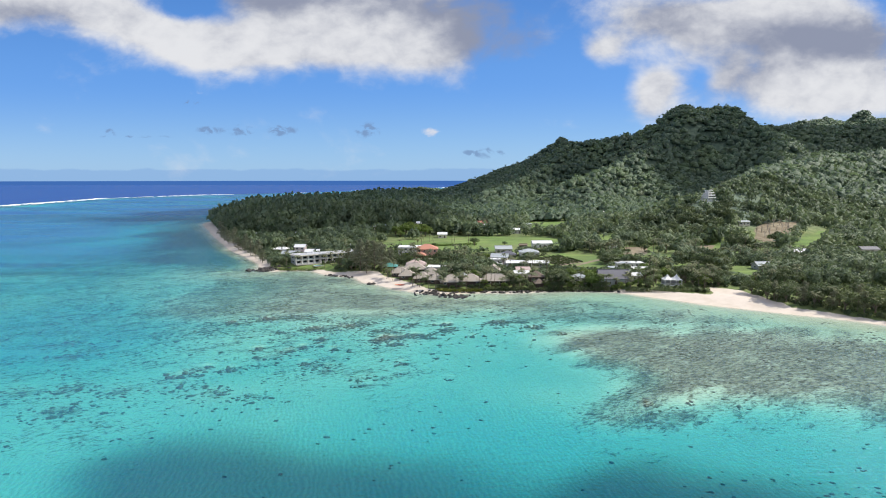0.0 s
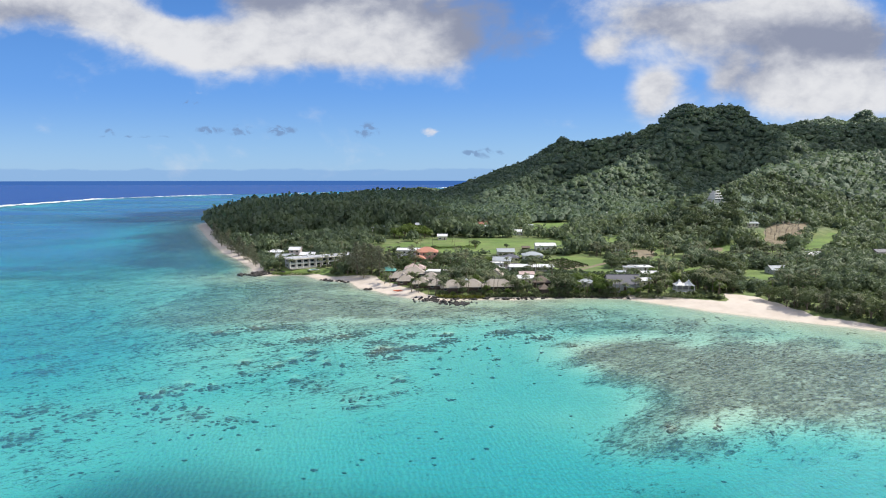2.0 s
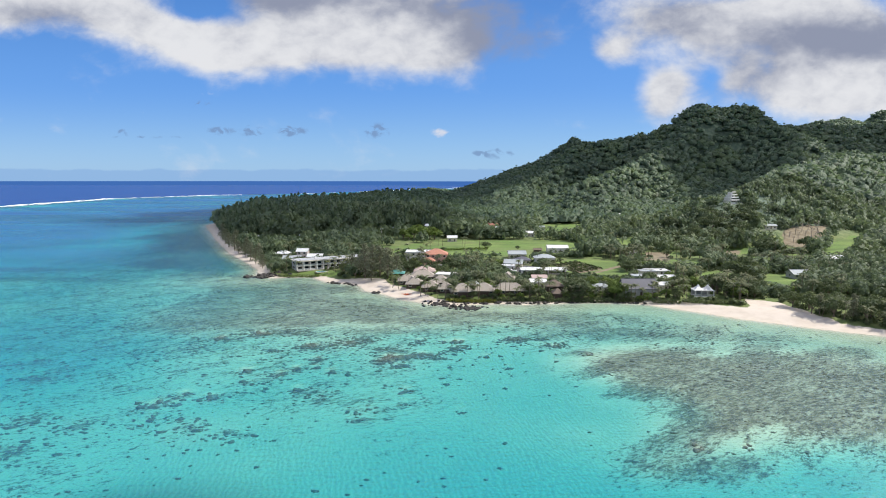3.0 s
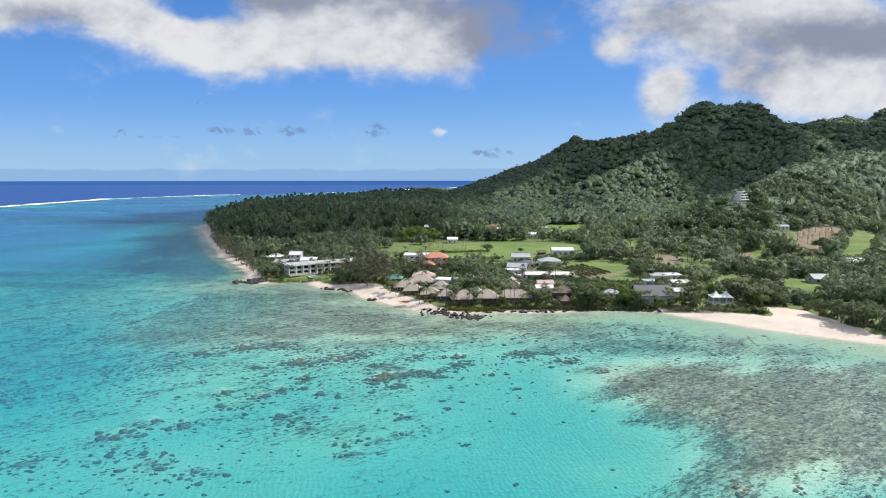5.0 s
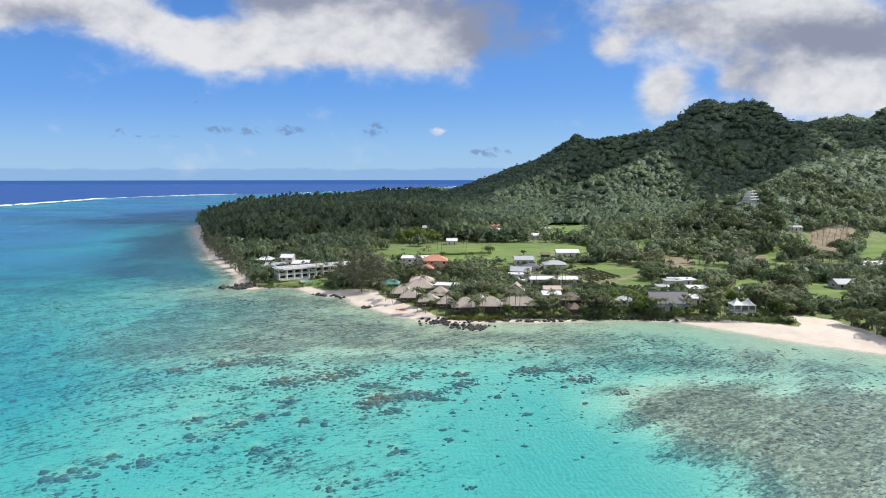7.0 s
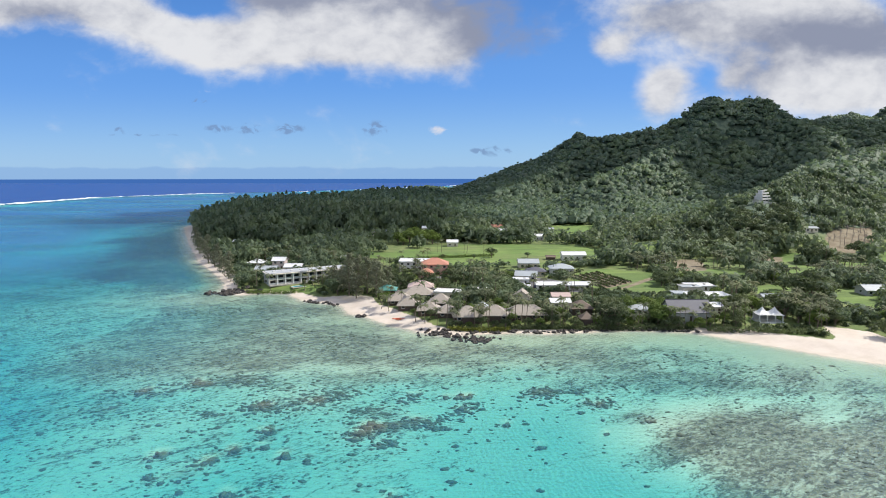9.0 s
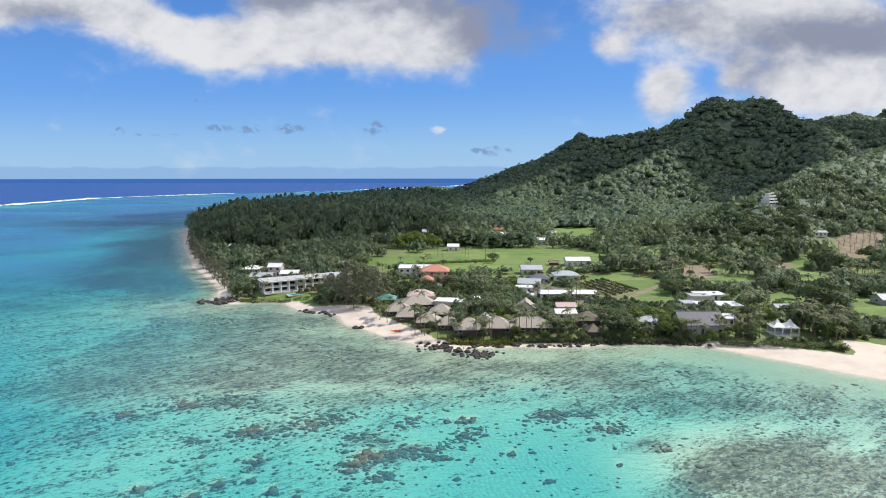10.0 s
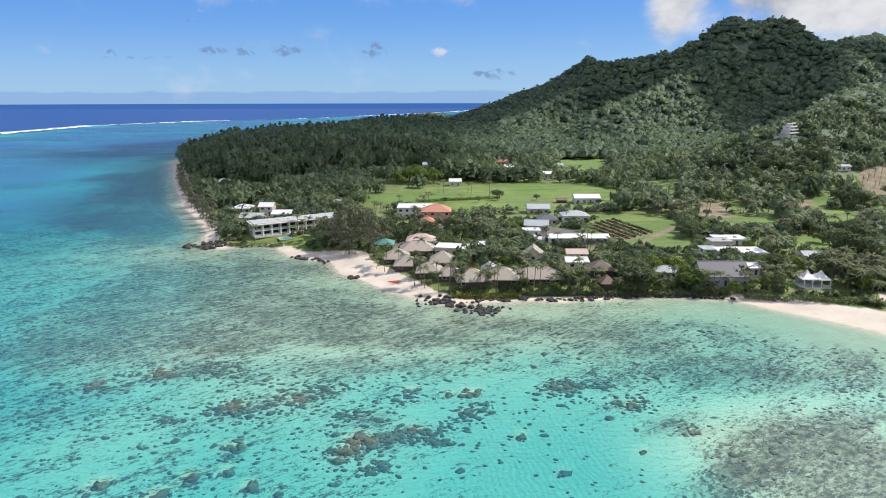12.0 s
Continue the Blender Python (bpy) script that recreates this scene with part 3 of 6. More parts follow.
far_west = 1.05 * steps(-gx, 105, 150) * steps(gy, 300, 400) * np.maximum(steps(0.55 + 1.4 * rough(gx * 0.3, gy, 80, 3, 63), 0.30, 0.75), steps(-shore + 60 * rough(gx * 0.4, gy, 40, 3, 68), 115, 15)) * steps(-shore, 2, 9)
masks["rubble"] = np.maximum.reduce([west, east, speckled, shoal, patches, far_west, weedy])
tagged(sheet("ground", GX, GY, gz, masks, GROUND), "tropical island ground with sand beach, turf fields and wooded hills", "ground", kind="structure")
# the sea has a finer sheet over the near lagoon, where the coral heads rise
I0, I1, J0, J1 = np.searchsorted(GX, -130), np.searchsorted(GX, 112), np.searchsorted(GY, 100), np.searchsorted(GY, 262)
low = gz < 0.6
open_sea = low[1:, 1:] | low[:-1, 1:] | low[1:, :-1] | low[:-1, :-1]
open_sea[J0:J1, I0:I1] = False
tagged(sheet("water", GX, GY, gz * 0, {"depth": np.maximum(-gz, 0)}, SEA, keep=open_sea), "deep blue ocean and outer turquoise lagoon", "water", kind="structure")


def land_height(x, y):
    """Height of the ground sheet itself, between its grid lines."""
    x, y = np.asarray(x, float), np.asarray(y, float)
    i = np.clip(np.searchsorted(GX, x) - 1, 0, len(GX) - 2)
    j = np.clip(np.searchsorted(GY, y) - 1, 0, len(GY) - 2)
    f, g = (x - GX[i]) / (GX[i + 1] - GX[i]), (y - GY[j]) / (GY[j + 1] - GY[j])
    return (gz[j, i] * (1 - f) + gz[j, i + 1] * f) * (1 - g) + (gz[j + 1, i] * (1 - f) + gz[j + 1, i + 1] * f) * g


# ---- tools for things ----
def ground_at(x, y):
    return float(land_height(np.array([x]), np.array([y]))[0])


def thing(name, x, y, z=None, turn=0.0, label="", category="", group="", scale=1.0, kind=""):
    """An empty at the base of a thing."""
    ob = new(name)
    ob.matrix_basis = pose(x, y, ground_at(x, y) if z is None else z, 0, 0, turn) @ Matrix.Scale(scale, 4)
    return tagged(ob, label, category, group, kind)


def part(name, bm, mat, parent, label=""):
    me = bpy.data.meshes.new(name)
    bm.to_mesh(me)
    bm.free()
    me.materials.append(mat)
    ob = new(name, me)
    ob.parent = parent
    return tagged(ob, label) if label else ob


def array_part(name, pts, faces, mat, parent=None, normals=None):
    me = bpy.data.meshes.new(name)
    fill(me, pts, faces)
    if normals is not None:
        me.polygons.foreach_set("use_smooth", np.ones(len(faces), bool))
        me.normals_split_custom_set_from_vertices(normals)
    me.materials.append(mat)
    ob = new(name, me)
    if parent:
        ob.parent = parent
    return ob


def box(bm, x0, y0, z0, x1, y1, z1):
    made = bmesh.ops.create_cube(bm, size=1)["verts"]
    for v in made:
        v.co = Vector(((x0 + x1) / 2 + v.co.x * (x1 - x0), (y0 + y1) / 2 + v.co.y * (y1 - y0), (z0 + z1) / 2 + v.co.z * (z1 - z0)))
    return made


def boxes(*list_of):
    bm = bmesh.new()
    for b in list_of:
        box(bm, *b)
    return bm


def solid(points, faces):
    bm = bmesh.new()
    vs = [bm.verts.new(p) for p in points]
    for f in faces:
        bm.faces.new([vs[k] for k in f])
    bmesh.ops.recalc_face_normals(bm, faces=bm.faces)
    return bm


def tube(bm, line, radii, sides=6):
    """A tapered round limb along a line of points."""
    rings = []
    for k, (p, r) in enumerate(zip(line, radii)):
        p = Vector(p)
        d = (Vector(line[min(k + 1, len(line) - 1)]) - Vector(line[max(k - 1, 0)])).normalized()
        a = d.orthogonal().normalized()
        b = d.cross(a)
        rings.append([bm.verts.new(p + r * (math.cos(t) * a + math.sin(t) * b)) for t in (2 * math.pi * i / sides for i in range(sides))])
    for low, high in zip(rings, rings[1:]):
        for i in range(sides):
            bm.faces.new((low[i], low[(i + 1) % sides], high[(i + 1) % sides], high[i]))
    bm.faces.new(rings[-1])
    return bm


# ---- trees ----
def sphere_points(rng, count):
    v = rng.normal(size=(count, 3))
    return v / np.linalg.norm(v, axis=1, keepdims=True)


def leaves(rng, centres, outward, size, droop=0.0):
    """One leaf-clump kite at each centre, facing outward, with normals that round off the crown."""
    m = len(centres)
    a = sphere_points(rng, m)
    a[:, 2] -= droop
    a -= 0.6 * outward * (a * outward).sum(1, keepdims=True)
    a /= np.linalg.norm(a, axis=1, keepdims=True)
    b = np.cross(a, sphere_points(rng, m) + outward * 0.7)
    b /= np.linalg.norm(b, axis=1, keepdims=True) + 1e-6
    n_ = np.cross(a, b)
    b *= np.where((n_ * outward).sum(1, keepdims=True) < 0, 1, -1) * -1
    n_ = np.cross(a, b)
    s = size * rng.uniform(0.6, 1.3, (m, 1))
    pts = np.stack([centres - a * s * 0.6, centres - b * s * 0.42, centres + a * s * 0.8, centres + b * s * 0.42], 1).reshape(-1, 3)
    soft = n_ * 0.62 + outward * 0.7
    soft /= np.linalg.norm(soft, axis=1, keepdims=True) + 1e-6
    faces = np.arange(4 * m).reshape(-1, 4)
    return pts, faces, np.repeat(soft, 4, 0)


def crown_lobes(rng, lobes, spread, height, base, lean=0.55):
    """Centres and radii of the lobes of a broad crown."""
    out = []
    for k in range(lobes):
        t = 2 * math.pi * (k + rng.uniform(0, 0.8)) / lobes
        r = spread * rng.uniform(0.35, 0.7) if k else 0
        out.append((np.array([r * math.cos(t), r * math.sin(t), base + height * (rng.uniform(0.35, 0.6) if k else 0.68)]), spread * rng.uniform(0.38, 0.55), height * rng.uniform(0.24, 0.36)))
    return out


def leafy(rng, lobes, count, size, droop=0.0):
    """Leaf clumps over lobes, thickest on their upper shells."""
    centres, outs = [], []
    each = count // len(lobes)
    for c, r, h in lobes:
        v = sphere_points(rng, each)
        v[:, 2] = np.where(v[:, 2] < -0.35, -v[:, 2], v[:, 2])
        k = rng.uniform(0.80, 1.06, (each, 1)) * (1 + 0.22 * np.sin(5 * v[:, :1] + 3 * c[0]) * np.cos(4 * v[:, 1:2] + c[1]))
        centres.append(c + v * k * np.array([r, r, h]))
        outs.append(v)
    return leaves(rng, np.concatenate(centres), np.concatenate(outs), size, droop)


def limbs(rng, lobes, base, radius):
    bm = bmesh.new()
    tube(bm, [(0, 0, -0.4), (0.1, 0.05, base * 0.5), (0, 0, base + 0.5)], [radius * 1.3, radius, radius * 0.8], 7)
    for c, r, h in lobes:
        mid = np.array([c[0] * 0.4, c[1] * 0.4, (base + c[2]) / 2])
        tube(bm, [(0, 0, base * 0.75), tuple(mid), tuple(c)], [radius * 0.6, radius * 0.4, radius * 0.12], 5)
    return bm


def broad_tree(seed, spread, height, count, mat, label, size=0.84):
    rng = np.random.default_rng(seed)
    base = height * 0.22
    lobes = crown_lobes(rng, 9, spread, height - base, base * 0.7)
    tree = thing("tree", 0, 0, 0, 0, label, "tree")
    part("trunk", limbs(rng, lobes, base, 0.035 * height), BARK, tree)
    pts, faces, soft = leafy(rng, lobes, count, size)
    array_part("crown", pts, faces, mat, tree, soft)
    return tree


def ironwood(seed, spread, height, count):
    """A tall feathery coast she-oak, ragged and see-through."""
    rng = np.random.default_rng(seed)
    tree = thing("ironwood_tree", 0, 0, 0, 0, "tall feathery grey-green ironwood tree behind the beach", "tree")
    lobes = []
    for k in range(13):
        f = (k + 0.5) / 13
        t = k * 2.4 + rng.uniform(0, 0.6)
        r = spread * (1 - 0.72 * f) * rng.uniform(0.45, 0.9)
        lobes.append((np.array([r * math.cos(t), r * math.sin(t), height * (0.16 + 0.78 * f)]), spread * (0.55 - 0.28 * f), height * 0.10))
    bm = tube(bmesh.new(), [(0, 0, -0.4), (0.15, 0, height * 0.5), (0, 0.1, height * 0.97)], [0.34, 0.22, 0.04], 7)
    for c, r, h in lobes:
        tube(bm, [(0, 0, c[2] * 0.8), tuple(c * 0.7 + np.array([0, 0, c[2] * 0.27])), tuple(c)], [0.12, 0.07, 0.03], 4)
    part("trunk", bm, BARK, tree)
    pts, faces, soft = leafy(rng, lobes, count, 0.52, droop=0.5)
    array_part("crown", pts, faces, NEEDLE, tree, soft)
    return tree


def palm_mesh(rng, height, fronds=20, reach=3.4):
    """Fronds of a coconut palm: arched midribs with leaflets that hang to both sides."""
    pts, faces = [], []
    for k in range(fronds):
        t = k * 2.399 + rng.uniform(-0.2, 0.2)
        rise = rng.uniform(-0.15, 1.25)
        length = reach * rng.uniform(0.85, 1.15)
        d = np.array([math.cos(t), math.sin(t), 0])
        side = np.array([-d[1], d[0], 0])
        last = None
        for m in range(7):
            f = m / 6
            mid = np.array([0, 0, height]) + d * length * (f * 0.95) + np.array([0, 0, length * (rise * f - (0.55 + 0.35 * rise) * f * f)])
            w = length * 0.115 * math.sin(math.pi * min(f * 0.92 + 0.1, 1)) * (1.3 if m % 2 else 0.55)
            drop = np.array([0, 0, -w * 0.7])
            row = [mid + side * w + drop, mid, mid - side * w + drop]
            base = len(pts)
            pts += row
            if last is not None:
                faces += [(last, last + 1, base + 1, base), (last + 1, last + 2, base + 2, base + 1)]
            last = base
    return np.array(pts), np.array(faces)


def palm(seed, height):
    rng = np.random.default_rng(seed)
    tree = thing("palm_tree", 0, 0, 0, 0, "coconut palm with a slender trunk and arching fronds", "palm tree")
    bend = rng.uniform(0.4, 1.4)
    line = [(-bend * (1 - k / 5) ** 2 , 0, height * k / 5 - (0.3 if k == 0 else 0)) for k in range(6)]
    part("trunk", tube(bmesh.new(), line, [0.24, 0.17, 0.15, 0.14, 0.13, 0.12], 6), BARK, tree)
    pts, faces = palm_mesh(rng, height)
    array_part("crown", pts, faces, FROND, tree)
    return tree


# ---- houses ----
def gable_roof(w, d, wall, rise, over=0.6, thick=0.18):
    """A pitched roof with its ridge along x and thick eaves."""
    x, y, e = w / 2 + over, d / 2 + over, wall - over * rise / (d / 2)
    p = [(-x, -y, e), (x, -y, e), (x, 0, wall + rise), (-x, 0, wall + rise), (-x, y, e), (x, y, e)]
    q = [(a, b, c - thick) for a, b, c in p]
    return solid(p + q, [(0, 1, 2, 3), (3, 2, 5, 4), (7, 6, 9, 8), (8, 9, 10, 11), (0, 6, 7, 1), (4, 5, 11, 10), (1, 7, 8, 2), (2, 8, 11, 5), (0, 3, 9, 6), (3, 4, 10, 9)])


def hip_roof(w, d, wall, rise, over=0.7, thick=0.2, peak=0.0):
    """Four slopes; peak is half the length of the ridge."""
    x, y, e = w / 2 + over, d / 2 + over, wall - 0.25
    p = [(-x, -y, e), (x, -y, e), (x, y, e), (-x, y, e), (-peak, 0, wall + rise), (peak, 0, wall + rise)]
    low = [(a, b, c - thick) for a, b, c in p[:4]]
    return solid(p + low, [(0, 1, 5, 4), (1, 2, 5), (2, 3, 4, 5), (3, 0, 4), (0, 6, 7, 1), (1, 7, 8, 2), (2, 8, 9, 3), (3, 9, 6, 0), (9, 8, 7, 6)])


def openings(house, w, d, wall, storeys=1, mat=None, door=True):
    """Windows with frames round a house, and a door at its front."""
    count = max(2, int(w / 3))
    for s in range(storeys):
        z = 0.9 + s * wall / storeys
        for k in range(count):
            x = -w / 2 + (k + 0.5) * w / count
            if door and s == 0 and k == count // 2:
                slab = part("door", boxes((x - 0.45, -d / 2 - 0.05, 0.25, x + 0.45, -d / 2 + 0.02, 2.25)), DARKWOOD, house)
                part("handle", boxes((x + 0.3, -d / 2 - 0.12, 1.2, x + 0.38, -d / 2 - 0.05, 1.3)), GREYROOF, slab)
                continue
            frame_part = part("window", boxes((x - 0.75, -d / 2 - 0.06, z - 0.08, x + 0.75, -d / 2 + 0.02, z), (x - 0.75, -d / 2 - 0.06, z + 1.1, x + 0.75, -d / 2 + 0.02, z + 1.18),
                              (x - 0.75, -d / 2 - 0.06, z, x - 0.67, -d / 2 + 0.02, z + 1.1), (x + 0.67, -d / 2 - 0.06, z, x + 0.75, -d / 2 + 0.02, z + 1.1)), WHITE, house)
            part("pane", boxes((x - 0.67, -d / 2 - 0.03, z, x + 0.67, -d / 2 + 0.01, z + 1.1)), DARKGLASS, frame_part)
    for sx in (-1, 1):
        x = sx * w / 2
        side = part("window", boxes((x - 0.06, -0.8, 0.95, x + 0.06, 0.8, 1.05), (x - 0.06, -0.8, 2.0, x + 0.06, 0.8, 2.1), (x - 0.06, -0.85, 0.95, x + 0.06, -0.75, 2.1), (x - 0.06, 0.75, 0.95, x + 0.06, 0.85, 2.1)), WHITE, house)
        part("pane", boxes((x - 0.03, -0.75, 1.05, x + 0.03, 0.75, 2.0)), DARKGLASS, side)


TAKEN = []  # footprints that trees keep clear of


def house(x, front, w, d, wall, rise, roof_kind, roof_mat, wall_mat, label, turn=0.0, storeys=1, name="house", category="house", group="", windows=True):
    y = front + d / 2
    ob = thing(name, x, y, None, turn, label, category, group)
    TAKEN.append((x, y, max(w, d) / 2, w, d))
    part("wall", boxes((-w / 2, -d / 2, -0.6, w / 2, d / 2, wall - 0.05)), wall_mat, ob)
    if roof_kind == "gable":
        part("roof", gable_roof(w, d, wall, rise), roof_mat, ob)
        for sx in (-1, 1):
            part("gable", solid([(sx * (w / 2 - 0.02), -d / 2, wall - 0.1), (sx * (w / 2 - 0.02), d / 2, wall - 0.1), (sx * (w / 2 - 0.02), 0, wall + rise - 0.25),
                                 (sx * (w / 2 - 0.2), -d / 2, wall - 0.1), (sx * (w / 2 - 0.2), d / 2, wall - 0.1), (sx * (w / 2 - 0.2), 0, wall + rise - 0.25)],
                                [(0, 1, 2), (3, 5, 4), (0, 3, 4, 1), (1, 4, 5, 2), (2, 5, 3, 0)]), wall_mat, ob)
        part("ridge_cap", boxes((-w / 2 - 0.6, -0.18, wall + rise - 0.03, w / 2 + 0.6, 0.18, wall + rise + 0.07)), roof_mat, ob)
    elif roof_kind == "hip":
        part("roof", hip_roof(w, d, wall, rise, peak=max(0.05, (w - d) / 2)), roof_mat, ob)
        part("ridge_cap", boxes((-max(0.3, (w - d) / 2), -0.2, wall + rise - 0.08, max(0.3, (w - d) / 2), 0.2, wall + rise + 0.08)), roof_mat, ob)
    else:
        part("roof", boxes((-w / 2 - 0.5, -d / 2 - 0.5, wall - 0.05, w / 2 + 0.5, d / 2 + 0.5, wall + 0.2)), roof_mat, ob)
        for y0, y1 in ((-d / 2 - 0.5, -d / 2 - 0.3), (d / 2 + 0.3, d / 2 + 0.5)):
            part("parapet", boxes((-w / 2 - 0.5, y0, wall + 0.2, w / 2 + 0.5, y1, wall + 0.4)), wall_mat, ob)
        if w > 6:
            part("vent", boxes((w * 0.15, -0.5, wall + 0.2, w * 0.15 + 1.0, 0.5, wall + 0.75)), CONCRETE, ob)
    if windows:
        openings(ob, w, d, wall, storeys)
    return ob


# resort of thatched villas on the point
for x, front, w, d, rise in ((-14.0, 346, 13, 9, 3.0), (-21.3, 334.5, 9, 8, 3.0), (-16.8, 325, 8, 7.5, 3.0), (-3.8, 329, 8.5, 8, 3.2), (-8.4, 316, 8, 7.5, 2.8),
                             (-1.1, 312, 7, 7, 2.6), (6.6, 306, 10.5, 9, 3.0), (17.0, 308, 10.5, 9, 3.0), (29.0, 309, 15, 8, 2.8)):
    house(x, front, w, d, 2.35, rise, "hip", THATCH, DARKWOOD, "beach villa with a weathered brown thatched roof", name="villa", category="villa", group="thatched villas of the resort", turn=random.uniform(-8, 8))
house(30.7, 335, 6, 7, 3.0, 2.6, "gable", THATCH, CREAM, "villa with a pale brown shingled gable roof", name="villa", category="villa", turn=80)
house(-13.3, 359, 11, 8, 3.2, 2.2, "hip", PINKROOF, CREAM, "bungalow with a faded pink tiled roof", name="bungalow", category="house")
house(-28.6, 355, 7.7, 6.5, 2.8, 1.8, "hip", TEALROOF, DARKWOOD, "beach hut with a teal metal roof among trees", name="hut", category="hut")
house(1.3, 344.5, 15, 8, 3.2, 0.3, "flat", WHITEROOF, CREAM, "long low building with a flat white roof", turn=-12)
house(14.1, 349, 7, 6, 3.0, 0.3, "flat", WHITEROOF, CREAM, "small low building with a flat white roof")
house(12.9, 317, 5, 5, 2.8, 1.6, "gable", PALEROOF, CREAM, "small cottage with a pale metal roof", turn=85)
house(45.2, 327, 7.5, 6, 3.0, 1.0, "gable", WHITEROOF, CREAM, "cottage with a white sheet roof between palms")
house(47.2, 337, 7.2, 6, 3.0, 1.0, "gable", PINKROOF, CREAM, "cottage with a faded tan roof between palms")
house(51.7, 317, 7.6, 7, 3.0, 2.6, "hip", BROWNROOF, DARKWOOD, "cottage with a dark brown hipped roof")
house(51.3, 306.5, 4, 4.5, 2.6, 2.0, "hip", BROWNROOF, DARKWOOD, "small dark beach pavilion", name="pavilion", category="pavilion", windows=False)
house(73.7, 314.3, 8, 7, 3.2, 1.2, "hip", PALEROOF, CREAM, "beach house with a pale blue metal roof among trees", turn=-8)
house(90.1, 307.5, 15.2, 10, 4.0, 3.6, "gable", GREYROOF, GREYWALL, "large house with a steep grey metal gable roof")
house(104.5, 319, 5, 6, 3.2, 1.0, "gable", WHITEROOF, CREAM, "annexe with a white sheet roof beside the grey house")
house(111.2, 338.5, 17, 9, 2.5, 0.3, "flat", WHITEROOF, WHITE, "long white flat-roofed shop building with stained roof")
house(101.0, 344, 5.5, 6, 2.3, 0.3, "flat", PALEROOF, WHITE, "low flat-roofed store beside the shop")
house(108.5, 352, 8, 6, 3.6, 0.3, "flat", PALEROOF, CREAM, "cream upper block behind the shop")
house(116.5, 360, 12, 8, 2.6, 0.3, "flat", WHITEROOF, WHITE, "white flat-roofed storehouse behind the shop")
house(136.0, 334, 9, 7, 2.7, 1.2, "gable", PALEROOF, CREAM, "house with a pale metal roof under a large tree")
house(53.6, 364, 25, 7, 2.7, 0.9, "gable", WHITEROOF, WHITE, "long low row of shops with a white roof", name="shop_row", category="shop")
house(35.5, 377, 7, 6, 2.8, 0.3, "flat", WHITEROOF, WHITE, "white box-shaped shop beside the car park", name="shop", category="shop")
house(39.6, 389, 10.5, 8, 3.0, 1.8, "gable", PALEROOF, CREAM, "house with a pale metal roof", turn=-10)
house(46.7, 403, 9, 8, 3.0, 1.8, "hip", GREYROOF, CREAM, "house with a dark grey roof")
house(61.8, 411, 12.4, 9, 3.4, 1.8, "hip", PALEROOF, WHITE, "house with a pale grey hipped roof")
house(46.5, 433.5, 11.4, 9, 3.2, 1.8, "gable", PALEROOF, CREAM, "house with a pale green-grey roof at the field's edge")
house(79.7, 465.5, 14.5, 9, 3.6, 1.6, "gable", WHITEROOF, WHITE, "white farmhouse with a white roof on the green field")
house(65.5, 469, 5.4, 4, 2.0, 0.8, "gable", BROWNROOF, DARKWOOD, "small dark shed on the green field", name="shed", category="shed", windows=False)
house(-18.1, 420, 20, 13, 5.2, 0.3, "flat", WHITEROOF, WHITE, "white flat-roofed hall joined to the orange-roofed house", storeys=2, name="hall", category="hall")
house(-8.0, 409, 14, 11, 5.8, 2.8, "hip", ORANGEROOF, PINK, "two-storey pink house with an orange tiled roof", storeys=2)
house(-12.0, 398, 6, 6, 3.0, 2.0, "hip", ORANGEROOF, PINK, "low pink annexe with an orange tiled roof", name="annexe", category="house")
house(-115.5, 439, 9.6, 8, 3.0, 1.6, "hip", WHITEROOF, CREAM, "bungalow with a white roof among trees", name="bungalow", category="house")
house(-101.2, 411, 11, 8, 3.0, 1.6, "gable", PALEROOF, CREAM, "bungalow with a pale roof behind the hotel", name="bungalow", category="house")
house(-88.1, 419, 9.3, 8, 3.0, 1.4, "gable", WHITEROOF, CREAM, "bungalow with a white roof behind the hotel", name="bungalow", category="house")
house(-98.5, 428, 7, 7, 5.6, 1.5, "gable", WHITEROOF, ROSE, "narrow two-storey pale pink house behind the hotel", storeys=2)
house(-166.2, 547, 12, 8, 3.0, 1.6, "hip", WHITEROOF, CREAM, "bungalow with a white roof in the coastal wood", name="bungalow", category="house")
house(-123.2, 547, 14, 8, 3.4, 1.6, "gable", PALEROOF, CREAM, "long house with a pale roof in the coastal wood")
house(-85.4, 450, 6, 6, 3.2, 2.0, "hip", ORANGEROOF, CREAM, "small house with an orange roof behind the hotel")
house(-65.9, 452, 5, 5, 3.2, 1.4, "gable", WHITEROOF, WHITE, "small white house between palms")
house(-145.4, 513, 8.5, 6, 3.0, 1.2, "gable", PALEROOF, CREAM, "tin-roofed house in the coastal wood")
house(-94.8, 596, 12.3, 8, 3.4, 1.6, "gable", GREYROOF, CREAM, "grey-roofed house in the wood")
house(-58.3, 592, 15.8, 8, 3.4, 1.6, "gable", PALEROOF, CREAM, "long pale-roofed house in the wood")
house(245.8, 411, 13.8, 9, 3.4, 1.6, "gable", WHITEROOF, CREAM, "farmhouse with a long white roof")
house(192.0, 352.5, 11, 8, 2.8, 1.8, "gable", PALEROOF, GREYWALL, "house with a pale blue-grey roof on a lawn")
house(305.9, 427, 12, 8, 3.2, 1.6, "gable", GREYROOF, CREAM, "grey-roofed house among palms")
house(127.5, 449, 9, 7, 3.2, 0.3, "flat", WHITEROOF, WHITE, "white flat-roofed house behind a palm grove")
house(264.5, 524, 9, 6, 3.0, 1.0, "gable", PALEROOF, CREAM, "pale-roofed farm shed beside the bare field", name="shed", category="shed")
house(376.2, 600, 6, 5, 3.0, 1.4, "hip", WHITEROOF, WHITE, "small white house at the edge of a field")
